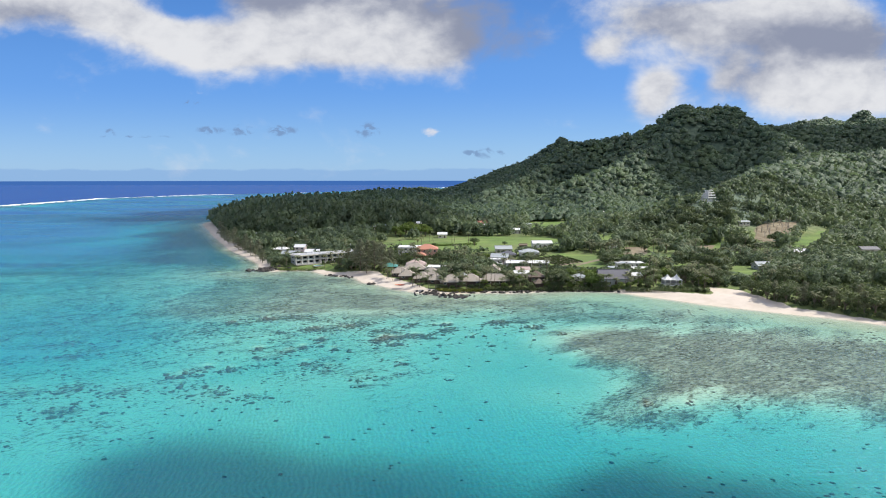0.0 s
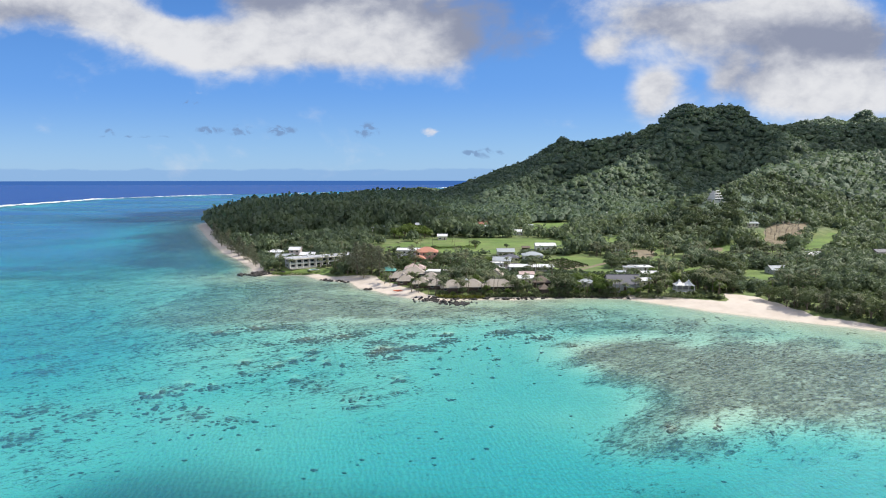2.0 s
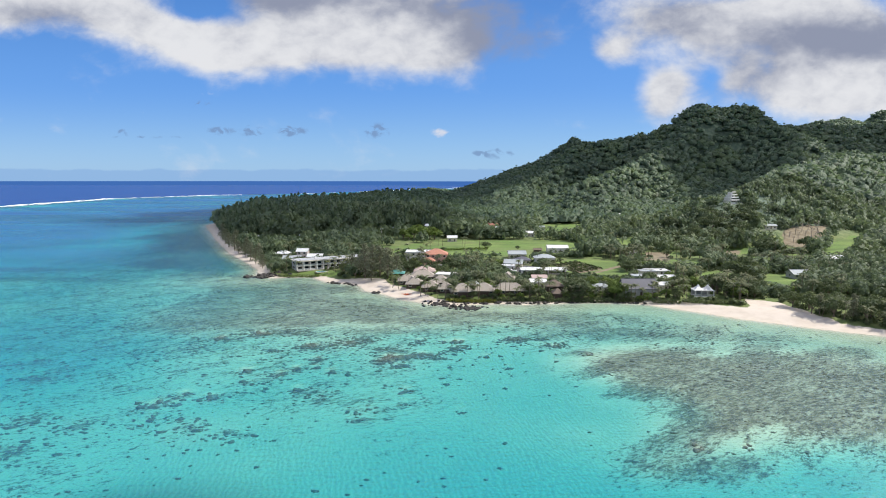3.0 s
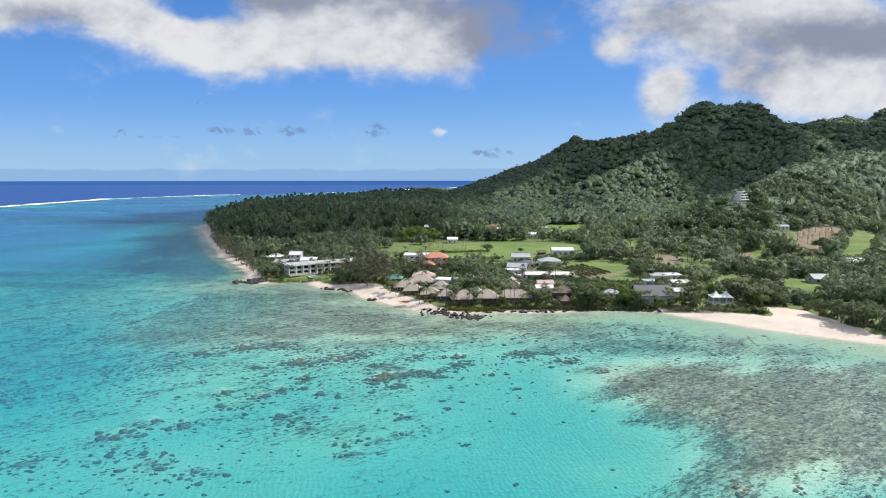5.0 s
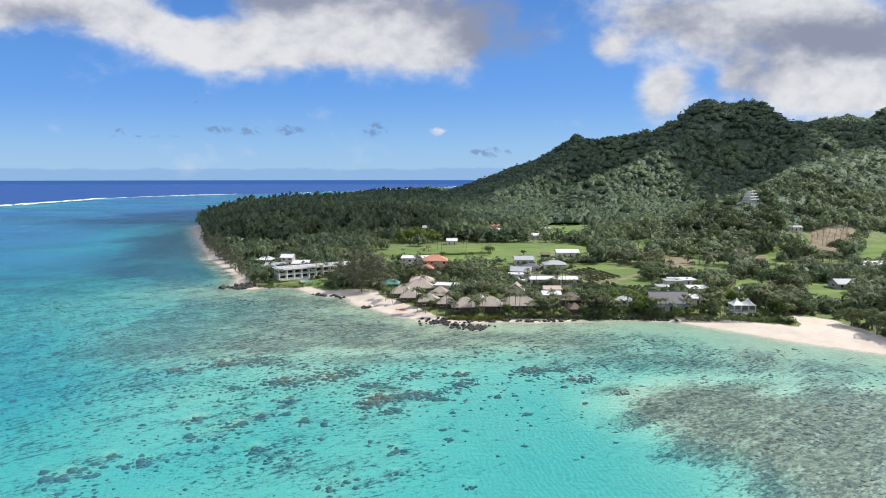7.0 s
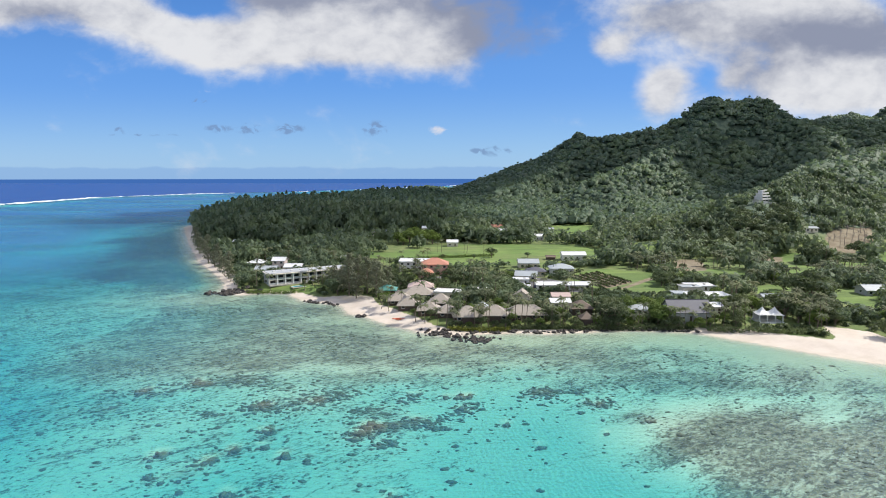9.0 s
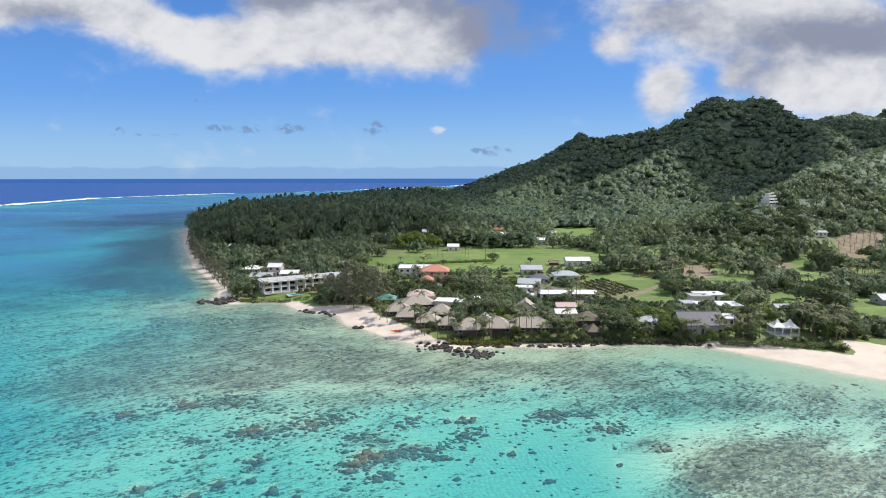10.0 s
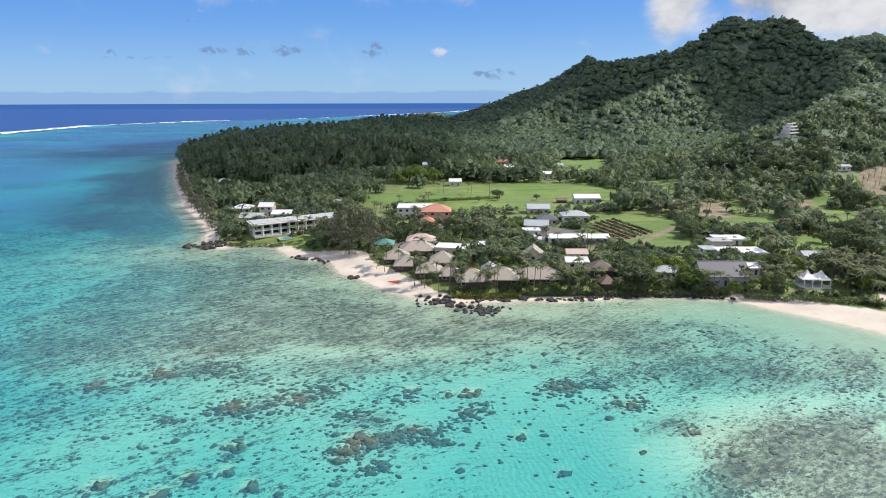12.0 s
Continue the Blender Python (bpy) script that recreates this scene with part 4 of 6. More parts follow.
for x, front, w, mat, wall_mat in ((74.1, 585, 10, WHITEROOF, WHITE), (92.9, 640, 9, PALEROOF, CREAM), (49.8, 630, 9, WHITEROOF, CREAM), (46.2, 672, 13, ORANGEROOF, PINK), (-11.8, 640, 9, PINKROOF, PINK),
                                   (2.7, 541, 8, WHITEROOF, CREAM), (-20.3, 612, 6, WHITEROOF, CREAM), (211.0, 780, 11, WHITEROOF, WHITE), (244.7, 745, 10, WHITEROOF, WHITE), (280.5, 720, 14, WHITEROOF, WHITE), (234.1, 660, 10, PALEROOF, CREAM)):
    house(x, front, w, 8, 3.6, 1.5, "gable", mat, wall_mat, "distant country house among trees below the hills", group="country houses below the hills")


def hotel():
    """Two storeys of white balconies under a flat roof, the long side towards the lagoon."""
    length, d = 44.0, 11.0
    ob = thing("hotel", -73.0, 395.0, None, 31, "two-storey white beachfront hotel with columns and deep balconies", "hotel")
    ob.matrix_basis = ob.matrix_basis @ Matrix.Diagonal((1, 1, 0.82, 1))
    for k in range(-20, 22, 6):
        c, s = math.cos(radians(31)), math.sin(radians(31))
        TAKEN.append((-73 + k * c, 395 + k * s, 8, 8, 8))
    x0, x1 = -length / 2, length / 2
    part("wall", boxes((x0, -d / 2 + 2.2, -0.6, x1, d / 2, 6.4)), CREAM, ob)
    part("floor_slab", boxes((x0 - 0.2, -d / 2, 3.0, x1 + 0.2, -d / 2 + 2.2, 3.3)), WHITE, ob)
    part("terrace", boxes((x0 - 0.2, -d / 2 - 1.0, -0.6, x1 + 0.2, -d / 2 + 2.2, 0.15)), CONCRETE, ob)
    part("roof", boxes((x0 - 0.8, -d / 2 - 0.7, 6.4, x1 + 0.8, d / 2 + 0.6, 6.75)), CREAM, ob)
    part("roof_deck", boxes((x0, -d / 2 + 0.6, 6.75, x1, d / 2, 7.1)), GREYWALL, ob)
    bays = 11
    for k in range(bays + 1):
        x = x0 + k * length / bays
        part("column", boxes((x - 0.32, -d / 2 - 0.1, 0.15, x + 0.32, -d / 2 + 0.5, 6.4)), WHITE, ob)
        if k < bays:
            for z in (0.15, 3.3):
                part("railing", boxes((x + 0.34, -d / 2 + 0.1, z + 0.2, x + length / bays - 0.34, -d / 2 + 0.18, z + 1.0)), PALEROOF, ob)
                bay = part("window", boxes((x + 0.5, -d / 2 + 2.14, z, x + 0.6, -d / 2 + 2.22, z + 2.2), (x + length / bays - 0.6, -d / 2 + 2.14, z, x + length / bays - 0.5, -d / 2 + 2.22, z + 2.2), (x + 0.5, -d / 2 + 2.14, z + 2.2, x + length / bays - 0.5, -d / 2 + 2.22, z + 2.3)), WHITE, ob)
                part("pane", boxes((x + 0.6, -d / 2 + 2.17, z, x + length / bays - 0.6, -d / 2 + 2.21, z + 2.2)), DARKGLASS, bay)
    for k in range(9):
        part("roof_unit", boxes((x0 + 3 + k * 4.6, -1.0, 7.1, x0 + 4.1 + k * 4.6, 0.2, 7.7)), WHITE, ob)
    end_wall = part("end_wall", boxes((x0 - 0.05, -d / 2 + 2.2, 0, x0 + 0.05, d / 2, 6.4)), GREYWALL, ob)
    for z in (0.9, 4.0):
        win = part("window", boxes((x0 - 0.12, -0.6, z, x0 - 0.04, 2.7, z + 0.1), (x0 - 0.12, -0.6, z + 1.3, x0 - 0.04, 2.7, z + 1.4), (x0 - 0.12, -0.6, z, x0 - 0.04, -0.5, z + 1.4), (x0 - 0.12, 2.6, z, x0 - 0.04, 2.7, z + 1.4)), WHITE, ob)
        part("pane", boxes((x0 - 0.1, -0.5, z + 0.1, x0 - 0.06, 2.6, z + 1.3)), DARKGLASS, win)


hotel()


def pool():
    ob = thing("swimming_pool", -74, 380.5, None, 31, "small turquoise swimming pool with a pale stone rim before the hotel", "pool")
    ring = [(-4.6, -2.1, -0.3, 4.6, -1.7, 0.22), (-4.6, 1.7, -0.3, 4.6, 2.1, 0.22), (-4.6, -1.7, -0.3, -4.2, 1.7, 0.22), (4.2, -1.7, -0.3, 4.6, 1.7, 0.22)]
    part("rim", boxes(*ring), CREAM, ob)
    part("pool_water", boxes((-4.2, -1.7, -0.3, 4.2, 1.7, 0.14)), POOLTILE, ob)
    TAKEN.append((-74, 380.5, 5, 9, 5))


pool()


def hill_house():
    """A white house of stepped terraces on the spur."""
    ob = thing("hill_house", 262, 592, ground_at(262, 592) + 0.7, 38, "white house of four stepped terraces on a wooded spur", "house", scale=0.78)
    TAKEN.append((262, 592, 8, 15, 11))
    for k, (w, d) in enumerate(((17, 11), (15, 9.5), (12, 8), (7, 6))):
        z = k * 3.1
        part("storey", boxes((-w / 2 + 1, -d / 2 + 1.5, z - (6.5 if k == 0 else 0), w / 2 - 1, d / 2, z + 2.8)), WHITE, ob)
        part("slab", boxes((-w / 2 - 0.6, -d / 2 - 0.4, z + 2.8, w / 2 + 0.6, d / 2 + 0.3, z + 3.1)), WHITE, ob)
        band_ = part("window", boxes((-w / 2 + 1.5, -d / 2 + 1.42, z + 0.8, w / 2 - 1.5, -d / 2 + 1.5, z + 0.9), (-w / 2 + 1.5, -d / 2 + 1.42, z + 2.2, w / 2 - 1.5, -d / 2 + 1.5, z + 2.3), (-0.1, -d / 2 + 1.42, z + 0.8, 0.1, -d / 2 + 1.5, z + 2.3)), WHITE, ob)
        part("pane", boxes((-w / 2 + 2.5, -d / 2 + 1.45, z + 1.2, w / 2 - 2.5, -d / 2 + 1.49, z + 2.1)), DARKGLASS, band_)
        part("railing", boxes((-w / 2 - 0.5, -d / 2 - 0.35, z + 3.1, w / 2 + 0.5, -d / 2 - 0.25, z + 4.0)), WHITE, ob)
    part("terrace_wall", boxes((6, -8, -7, 16, -2, -0.3)), WHITE, ob)


hill_house()


def gazebo():
    """Twin steep white pyramids on posts, over a raised deck."""
    ob = thing("wedding_pavilion", 118.6, 307.5, None, -4, "white beach pavilion with twin pyramid roofs and open posts", "pavilion")
    TAKEN.append((118.6, 306, 6, 10, 8))
    part("deck", boxes((-4.6, -3.2, -1.2, 4.6, 3.2, 0.3)), WHITE, ob)
    for x in (-4.1, -1.4, 1.4, 4.1):
        for y in (-2.8, 2.8):
            part("post", boxes((x - 0.14, y - 0.14, 0.3, x + 0.14, y + 0.14, 3.0)), WHITE, ob)
    part("back_wall", boxes((-4.1, 2.6, 0.3, 4.1, 2.75, 2.9)), GREYWALL, ob)
    for y in (-2.8, 2.8):
        part("beam", boxes((-4.3, y - 0.15, 2.85, 4.3, y + 0.15, 3.15)), WHITE, ob)
    for x in (-2.2, 2.2):
        prof = [(2.5, 2.9), (1.5, 3.5), (0.7, 4.3), (0.08, 5.5)]
        pts = [(x + sx * r, sy * r * 1.25, z) for r, z in prof for sx, sy in ((-1, -1), (1, -1), (1, 1), (-1, 1))]
        faces = [(4 * k + i, 4 * k + (i + 1) % 4, 4 * k + 4 + (i + 1) % 4, 4 * k + 4 + i) for k in range(3) for i in range(4)] + [(12, 13, 14, 15), (3, 2, 1, 0)]
        part("roof", solid(pts, faces), WHITE, ob)
    for x in (-3.0, 3.0):
        part("railing", boxes((x - 1.4, -3.05, 1.15, x + 1.4, -2.95, 1.25)), WHITE, ob)
    part("steps", boxes((-1.3, -4.4, -1.2, 1.3, -3.2, -0.2), (-1.3, -3.8, -0.2, 1.3, -3.2, 0.1)), WHITE, ob)


gazebo()


def car(x, y, turn, paint):
    ob = thing("car", x, y, None, turn, "parked " + paint.name.split("_")[0] + " car on the car park", "car", "parked cars")
    prof = [(-2.1, 0.3), (-2.15, 0.85), (-1.2, 0.95), (-0.7, 1.45), (1.0, 1.45), (1.6, 0.98), (2.1, 0.9), (2.15, 0.3)]
    pts = [(a, s * (0.85 if z < 1.2 else 0.7), z) for s in (-1, 1) for a, z in prof]
    k = len(prof)
    body_ = part("body", solid(pts, [tuple(range(k)), tuple(range(k, 2 * k))] + [(i, (i + 1) % k, k + (i + 1) % k, k + i) for i in range(k)]), paint, ob)
    part("windscreen", boxes((-0.6, -0.74, 1.0, 0.95, 0.74, 1.36)), DARKGLASS, body_)
    for sx in (-1.3, 1.3):
        for sy in (-0.8, 0.8):
            bm = bmesh.new()
            bmesh.ops.create_cone(bm, cap_ends=True, segments=14, radius1=0.33, radius2=0.33, depth=0.2, matrix=pose(sx, sy, 0.33, 90))
            part("wheel", bm, RUBBER, ob)


for k, (x, y) in enumerate(((38, 371), (41, 370), (45, 369), (36, 377), (48, 374), (28, 374), (-4, 371))):
    car(x, y, 75 + 12 * k, CARPAINT[k % 3])


def kayak(x, y, turn):
    ob = thing("kayak", x, y, None, turn, "orange kayak pulled up on the beach", "kayak", "kayaks on the beach")
    pts, faces = [], []
    for k in range(9):
        f = k / 8 * 2 - 1
        w, h = 0.42 * (1 - f * f) + 0.02, 0.12 + 0.25 * f * f
        pts += [(f * 2.0, -w, 0.22 + h * 0.6), (f * 2.0, 0, 0.02 + 0.15 * f * f), (f * 2.0, w, 0.22 + h * 0.6), (f * 2.0, 0, 0.30 + h * 0.4)]
        if k:
            b = 4 * k
            faces += [(b - 4 + i, b - 4 + (i + 1) % 4, b + (i + 1) % 4, b + i) for i in range(4)]
    part("hull", solid(pts, faces), ORANGE, ob)
    part("seat", boxes((-0.3, -0.2, 0.3, 0.2, 0.2, 0.42)), RUBBER, ob)


for k, (x, y) in enumerate(((-20.6, 316.6), (-19.2, 315.4))):
    kayak(x, y, 20 + 6 * k)


# crop rows beside the car park
for k in range(6):
    ob = thing("crop_row", 69 + 3.5 * k, 386.5 + 3.0 * k, None, -73, "dark ridge of leafy crops in tilled soil", "crop row", "crop rows")
    rng = np.random.default_rng(50 + k)
    at_ = np.stack([rng.uniform(-17, 17, 420), rng.uniform(-0.7, 0.7, 420), rng.uniform(0.1, 0.9, 420)], -1)
    pts, faces, soft = leaves(rng, at_, at_ * 0, 0.6)
    array_part("foliage", pts, faces, CROP, ob, soft)
    part("mound", solid([(-17, -0.7, -0.2), (17, -0.7, -0.2), (17, 0, 0.25), (-17, 0, 0.25), (17, 0.7, -0.2), (-17, 0.7, -0.2)], [(0, 1, 2, 3), (3, 2, 4, 5), (0, 3, 5), (1, 4, 2), (0, 5, 4, 1)]), DARKWOOD, ob)


# ---- rocks and coral ----
def boulder_mesh(name, seed, flat_, mat, bumps=0.35, detail=2):
    rng = np.random.default_rng(seed)
    bm = bmesh.new()
    bmesh.ops.create_icosphere(bm, subdivisions=detail, radius=1)
    shift = Vector(rng.uniform(-50, 50, 3))
    for v in bm.verts:
        k = 1 + bumps * noise.noise(v.co * 1.3 + shift) + bumps * 0.6 * noise.noise(v.co * 3.1 + shift)
        v.co = Vector((v.co.x * k, v.co.y * k, v.co.z * k * flat_))
    me = bpy.data.meshes.new(name)
    bm.to_mesh(me)
    bm.free()
    me.polygons.foreach_set("use_smooth", np.full(len(me.polygons), mat is CORAL))
    me.materials.append(mat)
    return me


ROCKS = [boulder_mesh("boulder", s, 0.7, ROCK, 0.75) for s in range(5)]
rng = np.random.default_rng(7)
spots = [(x, y, r * 0.55) for x, y, r in ((-3, 298, 1.9), (-6, 299, 1.5), (0, 296.5, 1.6), (2.5, 294, 2.6), (5.5, 293, 2.0), (8, 294.5, 1.4), (-1, 294, 1.5), (11, 292.5, 1.2), (14, 293, 1.0), (17.5, 292, 1.0), (3.5, 290.5, 1.3), (-8, 301, 1.6), (-10.5, 302.5, 1.2))]
spots += [(rng.normal(-1, 5), rng.normal(297.0, 2.4), rng.uniform(0.3, 0.95)) for _ in range(48)]
for _ in range(130):
    x = rng.uniform(6, 90)
    y = np.interp(x, [9, 22, 34, 52, 66, 85, 93], [296, 298, 297, 300, 302, 300, 295]) + rng.uniform(1.0, 3.6)
    spots.append((x, y, rng.uniform(0.35, 0.85)))
spots += [(rng.normal(9, 3.6), rng.normal(290.5, 1.6), rng.uniform(0.35, 0.9)) for _ in range(46)]
spots += [(rng.normal(-106, 5.5), rng.normal(372.5, 2.8), rng.uniform(0.5, 1.5)) for _ in range(70)]
spots += [(-66 + 2.0 * k + rng.normal(0, 1.0), 353 - 0.9 * k + rng.normal(0, 0.7), rng.uniform(0.4, 1.0)) for k in range(9) for _ in range(2)]
spots += [(rng.normal(-36.5, 1.6), rng.normal(324, 1.0), rng.uniform(0.4, 0.9)) for _ in range(12)]
for k, (x, y, r) in enumerate(spots):
    ob = new("boulder", ROCKS[k % 5])
    ob.matrix_basis = pose(x, y, max(ground_at(x, y), -0.6) + r * 0.2, rng.uniform(-15, 15), rng.uniform(-15, 15), rng.uniform(0, 360)) @ Matrix.Scale(r, 4)
    tagged(ob, "dark volcanic boulder at the water's edge", "boulder", "shore boulders")

HEADS = [boulder_mesh("coral_head", 20 + s, 0.5, CORAL, 0.8, 2) for s in range(5)]
big = [(-60.8, 204.7, 1.7), (-46.3, 207.2, 1.6), (-35.1, 204.8, 1.7), (-40.8, 209.1, 1.5), (-50.0, 202.6, 1.4), (-41.4, 216.5, 2.0), (-20.2, 215.3, 3.0), (-15.6, 211.1, 1.8), (-4.3, 219.3, 1.9), (-8.3, 223.3, 2.0),
       (-9.9, 239.4, 1.8), (4.6, 237.7, 2.1), (2.5, 230.1, 2.2), (-33.6, 235.1, 2.4), (-46.0, 231.7, 2.4), (23.6, 240.4, 2.1), (37.0, 232.4, 1.7), (46.9, 221.7, 1.6), (12.0, 220.7, 1.1), (18.1, 209.5, 0.9), (34.2, 215.7, 1.1)]
big += [(-68.9, 247.1, 3.0), (-81.3, 240.5, 2.5), (-11.3, 189.5, 2.2), (-19.8, 176.5, 1.5), (-22.2, 173.3, 1.8), (-10.3, 179.8, 1.3), (4.2, 175.1, 1.2), (-40.9, 190.5, 2.1), (-32.8, 185.8, 1.7), (-55, 194.2, 1.6), (-49.7, 201.4, 1.5),
        (-60.9, 183.6, 2.3), (-69.6, 185.3, 1.8), (-74.6, 177.6, 2.9), (-71.2, 169.2, 2.0), (-18.5, 220.3, 3.2), (1.5, 237.3, 2.4), (54.2, 153.9, 1.9), (64.2, 155, 1.4), (76.3, 153.3, 1.2)]
corals = []
for x, y, r in big:
    corals.append((x, y, r * rng.uniform(0.3, 0.42)))
    corals += [(x + rng.normal(0, r * 0.9), y + rng.normal(0, r * 0.7), r * rng.uniform(0.16, 0.34)) for _ in range(5)]
corals += [(-60.1, 205.4, 1.35), (-45.5, 207.8, 1.15), (-34.4, 205.3, 1.1), (-48.8, 203.3, 1.1), (-29.4, 203.5, 0.7), (-40.4, 217.1, 1.0), (12.9, 221.2, 0.9), (19.2, 209.9, 0.8), (-39.8, 209.6, 1.0)]
while len(corals) < 300:
    x, y = rng.uniform(-190, 120), rng.uniform(95, 262)
    near = float(lattice(np.array(x / 26), np.array(y / 13), 41))
    if rng.uniform() < 0.05 + 1.3 * max(near - 0.45, 0) and not (x > 0 and y < 205 and rng.uniform() < 0.8):
        corals.append((x, y, rng.uniform(0.22, 0.65)))
WX, WY = np.linspace(GX[I0], GX[I1], 222), np.linspace(GY[J0], GY[J1], 150)
wx, wy = np.meshgrid(WX, WY)
over = np.maximum(-land_height(wx, wy), 0)
for k, (x, y, r) in enumerate(corals[:300]):
    ob = new("coral_head", HEADS[k % 5])
    z = ground_at(x, y)
    wide, tall = r * rng.uniform(0.9, 1.5), min(1.1 * r, max(-z - 0.12, 0.2) / 0.62)
    ob.matrix_basis = pose(x, y, z + 0.04, 0, 0, rng.uniform(0, 360)) @ Matrix.Diagonal((wide, r * 0.9, tall, 1))
    tagged(ob, "brown coral head on the pale lagoon bed", "coral", "coral heads")
    near = np.exp(-(((wx - x) ** 2 + (wy - y) ** 2) / (1.25 * r + 0.5) ** 2) ** 2)
    over = np.minimum(over, over * (1 - near) + (over - 0.36 * tall).clip(0.3) * near)
edge = np.minimum.reduce([wx - WX[0], WX[-1] - wx, wy - WY[0], WY[-1] - wy])
over = np.where(edge < 1e-3, np.maximum(-land_height(wx, wy), 0), over)
tagged(sheet("lagoon_water", WX, WY, wx * 0, {"depth": over}, SEA), "clear turquoise lagoon water over sand and coral", "water", kind="structure")


CLUSTERS = [(-17.5, 217, 4), (-21.4, 215, 3.5), (-14.6, 211, 2.5), (-12.6, 221, 3), (-7.2, 222, 3), (-3.8, 219, 2), (-21.5, 228, 3), (-10.4, 237, 3), (4.2, 232, 3), (0.6, 227.5, 3), (-48.3, 231.5, 4), (-43.9, 229.2, 3.5),
            (-33.1, 238, 4), (-29.6, 239.3, 4), (-71.7, 247.4, 5), (-74.2, 244.4, 5), (-81.7, 241.5, 4), (-62.2, 250.6, 5), (-55.3, 250.7, 5), (24.8, 240, 4), (25.3, 242.7, 3), (39.2, 233.8, 3), (33, 242.8, 3), (-58.1, 226.8, 2)]


def scattered_coral():
    """The many small coral lumps that nobody would count."""
    rng = np.random.default_rng(77)
    base = boulder_mesh("lump", 60, 0.35, CORAL, 0.6, 1)
    v = np.array([p.co[:] for p in base.vertices])
    f = np.array([p.vertices[:] for p in base.polygons])
    x, y = rng.uniform(-420, 190, 150000), rng.uniform(90, 420, 150000)
    s = inside(x, y, LAND)
    u, v_ = 0.83 * x + 0.56 * y, 0.83 * y - 0.56 * x
    dense = lattice(u / 34, v_ / 12, 43) * 0.6 + lattice(u / 9, v_ / 4, 44) * 0.6
    flat_ = steps(-s, 12, 30) * steps(-s, 120, 70) + 0.55 * steps(x - 0.25 * (y - 150), 40, 80) + 0.85 * steps(-x, -10, 50) * steps(y - 0.5 * np.clip(-x - 40, 0, 80), 110, 165) + 2.5 * knolls(x, y)
    ok = (s < -8) & (rng.uniform(0, 1, len(x)) < 0.30 * np.clip(dense - 0.42 + 0.3 * knolls(x, y), 0, 1) * (0.04 + np.minimum(flat_, 2.2)) * 4)
    x, y = x[ok][:9500], y[ok][:9500]
    for a, b, k in CLUSTERS:
        x, y = np.append(x, rng.normal(a, k * 0.75, 44)), np.append(y, rng.normal(b, k * 0.55, 44))
    z = land_height(x, y)
    r = rng.uniform(0.18, 0.55, len(x)) * (1 + 0.9 * (rng.uniform(size=len(x)) > 0.92)) * (1 + 0.25 * knolls(x, y))
    t = rng.uniform(0, 6.28, len(x))
    px = (v[None, :, 0] * np.cos(t)[:, None] - v[None, :, 1] * np.sin(t)[:, None]) * r[:, None] * 1.3 + x[:, None]
    py = (v[None, :, 0] * np.sin(t)[:, None] + v[None, :, 1] * np.cos(t)[:, None]) * r[:, None] + y[:, None]
    pz = v[None, :, 2] * r[:, None] + z[:, None] + 0.05
    pts = np.stack([px, py, pz], -1).reshape(-1, 3)
    faces = (f[None] + (np.arange(len(x)) * len(v))[:, None, None]).reshape(-1, 3)
    tagged(array_part("coral_rubble", pts, faces, CORAL), "scattered small brown coral lumps over the lagoon bed", "coral", kind="stuff")


scattered_coral()


def breakers():
    """White surf along the outer reef."""
    rng = np.random.default_rng(5)
    pts, faces = [], []
    line = np.array(REEF, float)
    steps_ = np.concatenate([[0], np.cumsum(np.hypot(*np.diff(line, axis=0).T))])
    for s in np.arange(1500, steps_[-1] - 200, 9.0):
        x, y = np.interp(s, steps_, line[:, 0]), np.interp(s, steps_, line[:, 1])
        power = lattice(np.array(s / 130), np.array(3.0), 8) + 0.4 * lattice(np.array(s / 40), np.array(1.0), 9)
        if power < 0.52:
            continue
        for _ in range(2):
            ox, oy = x - 10 + rng.normal(0, 9), y + rng.normal(0, 6)
            w, l, h = rng.uniform(1.0, 3.6) * power * 1.3, rng.uniform(6, 13), rng.uniform(0.3, 1.0) * power
            b = len(pts)
            pts += [(ox - w, oy - l, 0.02), (ox + w, oy - l, 0.02), (ox + w * 0.6, oy + l, 0.02), (ox - w, oy + l, 0.02), (ox - w * 0.2, oy - l * 0.5, h), (ox - w * 0.1, oy + l * 0.5, h)]
            faces += [(b, b + 1, b + 4), (b + 1, b + 2, b + 5), (b + 1, b + 5, b + 4), (b + 2, b + 3, b + 5), (b + 3, b, b + 4), (b + 3, b + 4, b + 5)]
    tagged(array_part("surf", np.array(pts), np.array(faces), FOAM), "white surf breaking along the outer reef", "surf", kind="stuff")


breakers()

# ---- planting ----
def clear_of(x, y, margin=2.0):
    """Whether a tree may stand there: off sand, fields, roads and houses."""
    ok = inside(x, y, LAND) > beach_width(x, y) + 1.0
    for rings in FIELDS.values():
        for ring in rings:
            ok &= inside(x, y, ring) < 0.5
    # deeper clearing before the far houses is fitted to the camera's view of them
    for hx, hy, r, w, d in TAKEN:
        ok &= (np.abs(x - hx) > w / 2 + margin) | (y > hy + d / 2 + margin) | (y < hy - d / 2 - margin * 2.2 - (20 if hy > 480 and r != 8 else 0))
    return ok


# field areas that plants must not hide from the camera
SEEN_FIELDS = [[(-50, 492), (0, 548), (90, 550), (110, 510), (100, 474), (60, 468), (0, 468)]] + FIELDS["grass"][1:] + FIELDS["soil"]


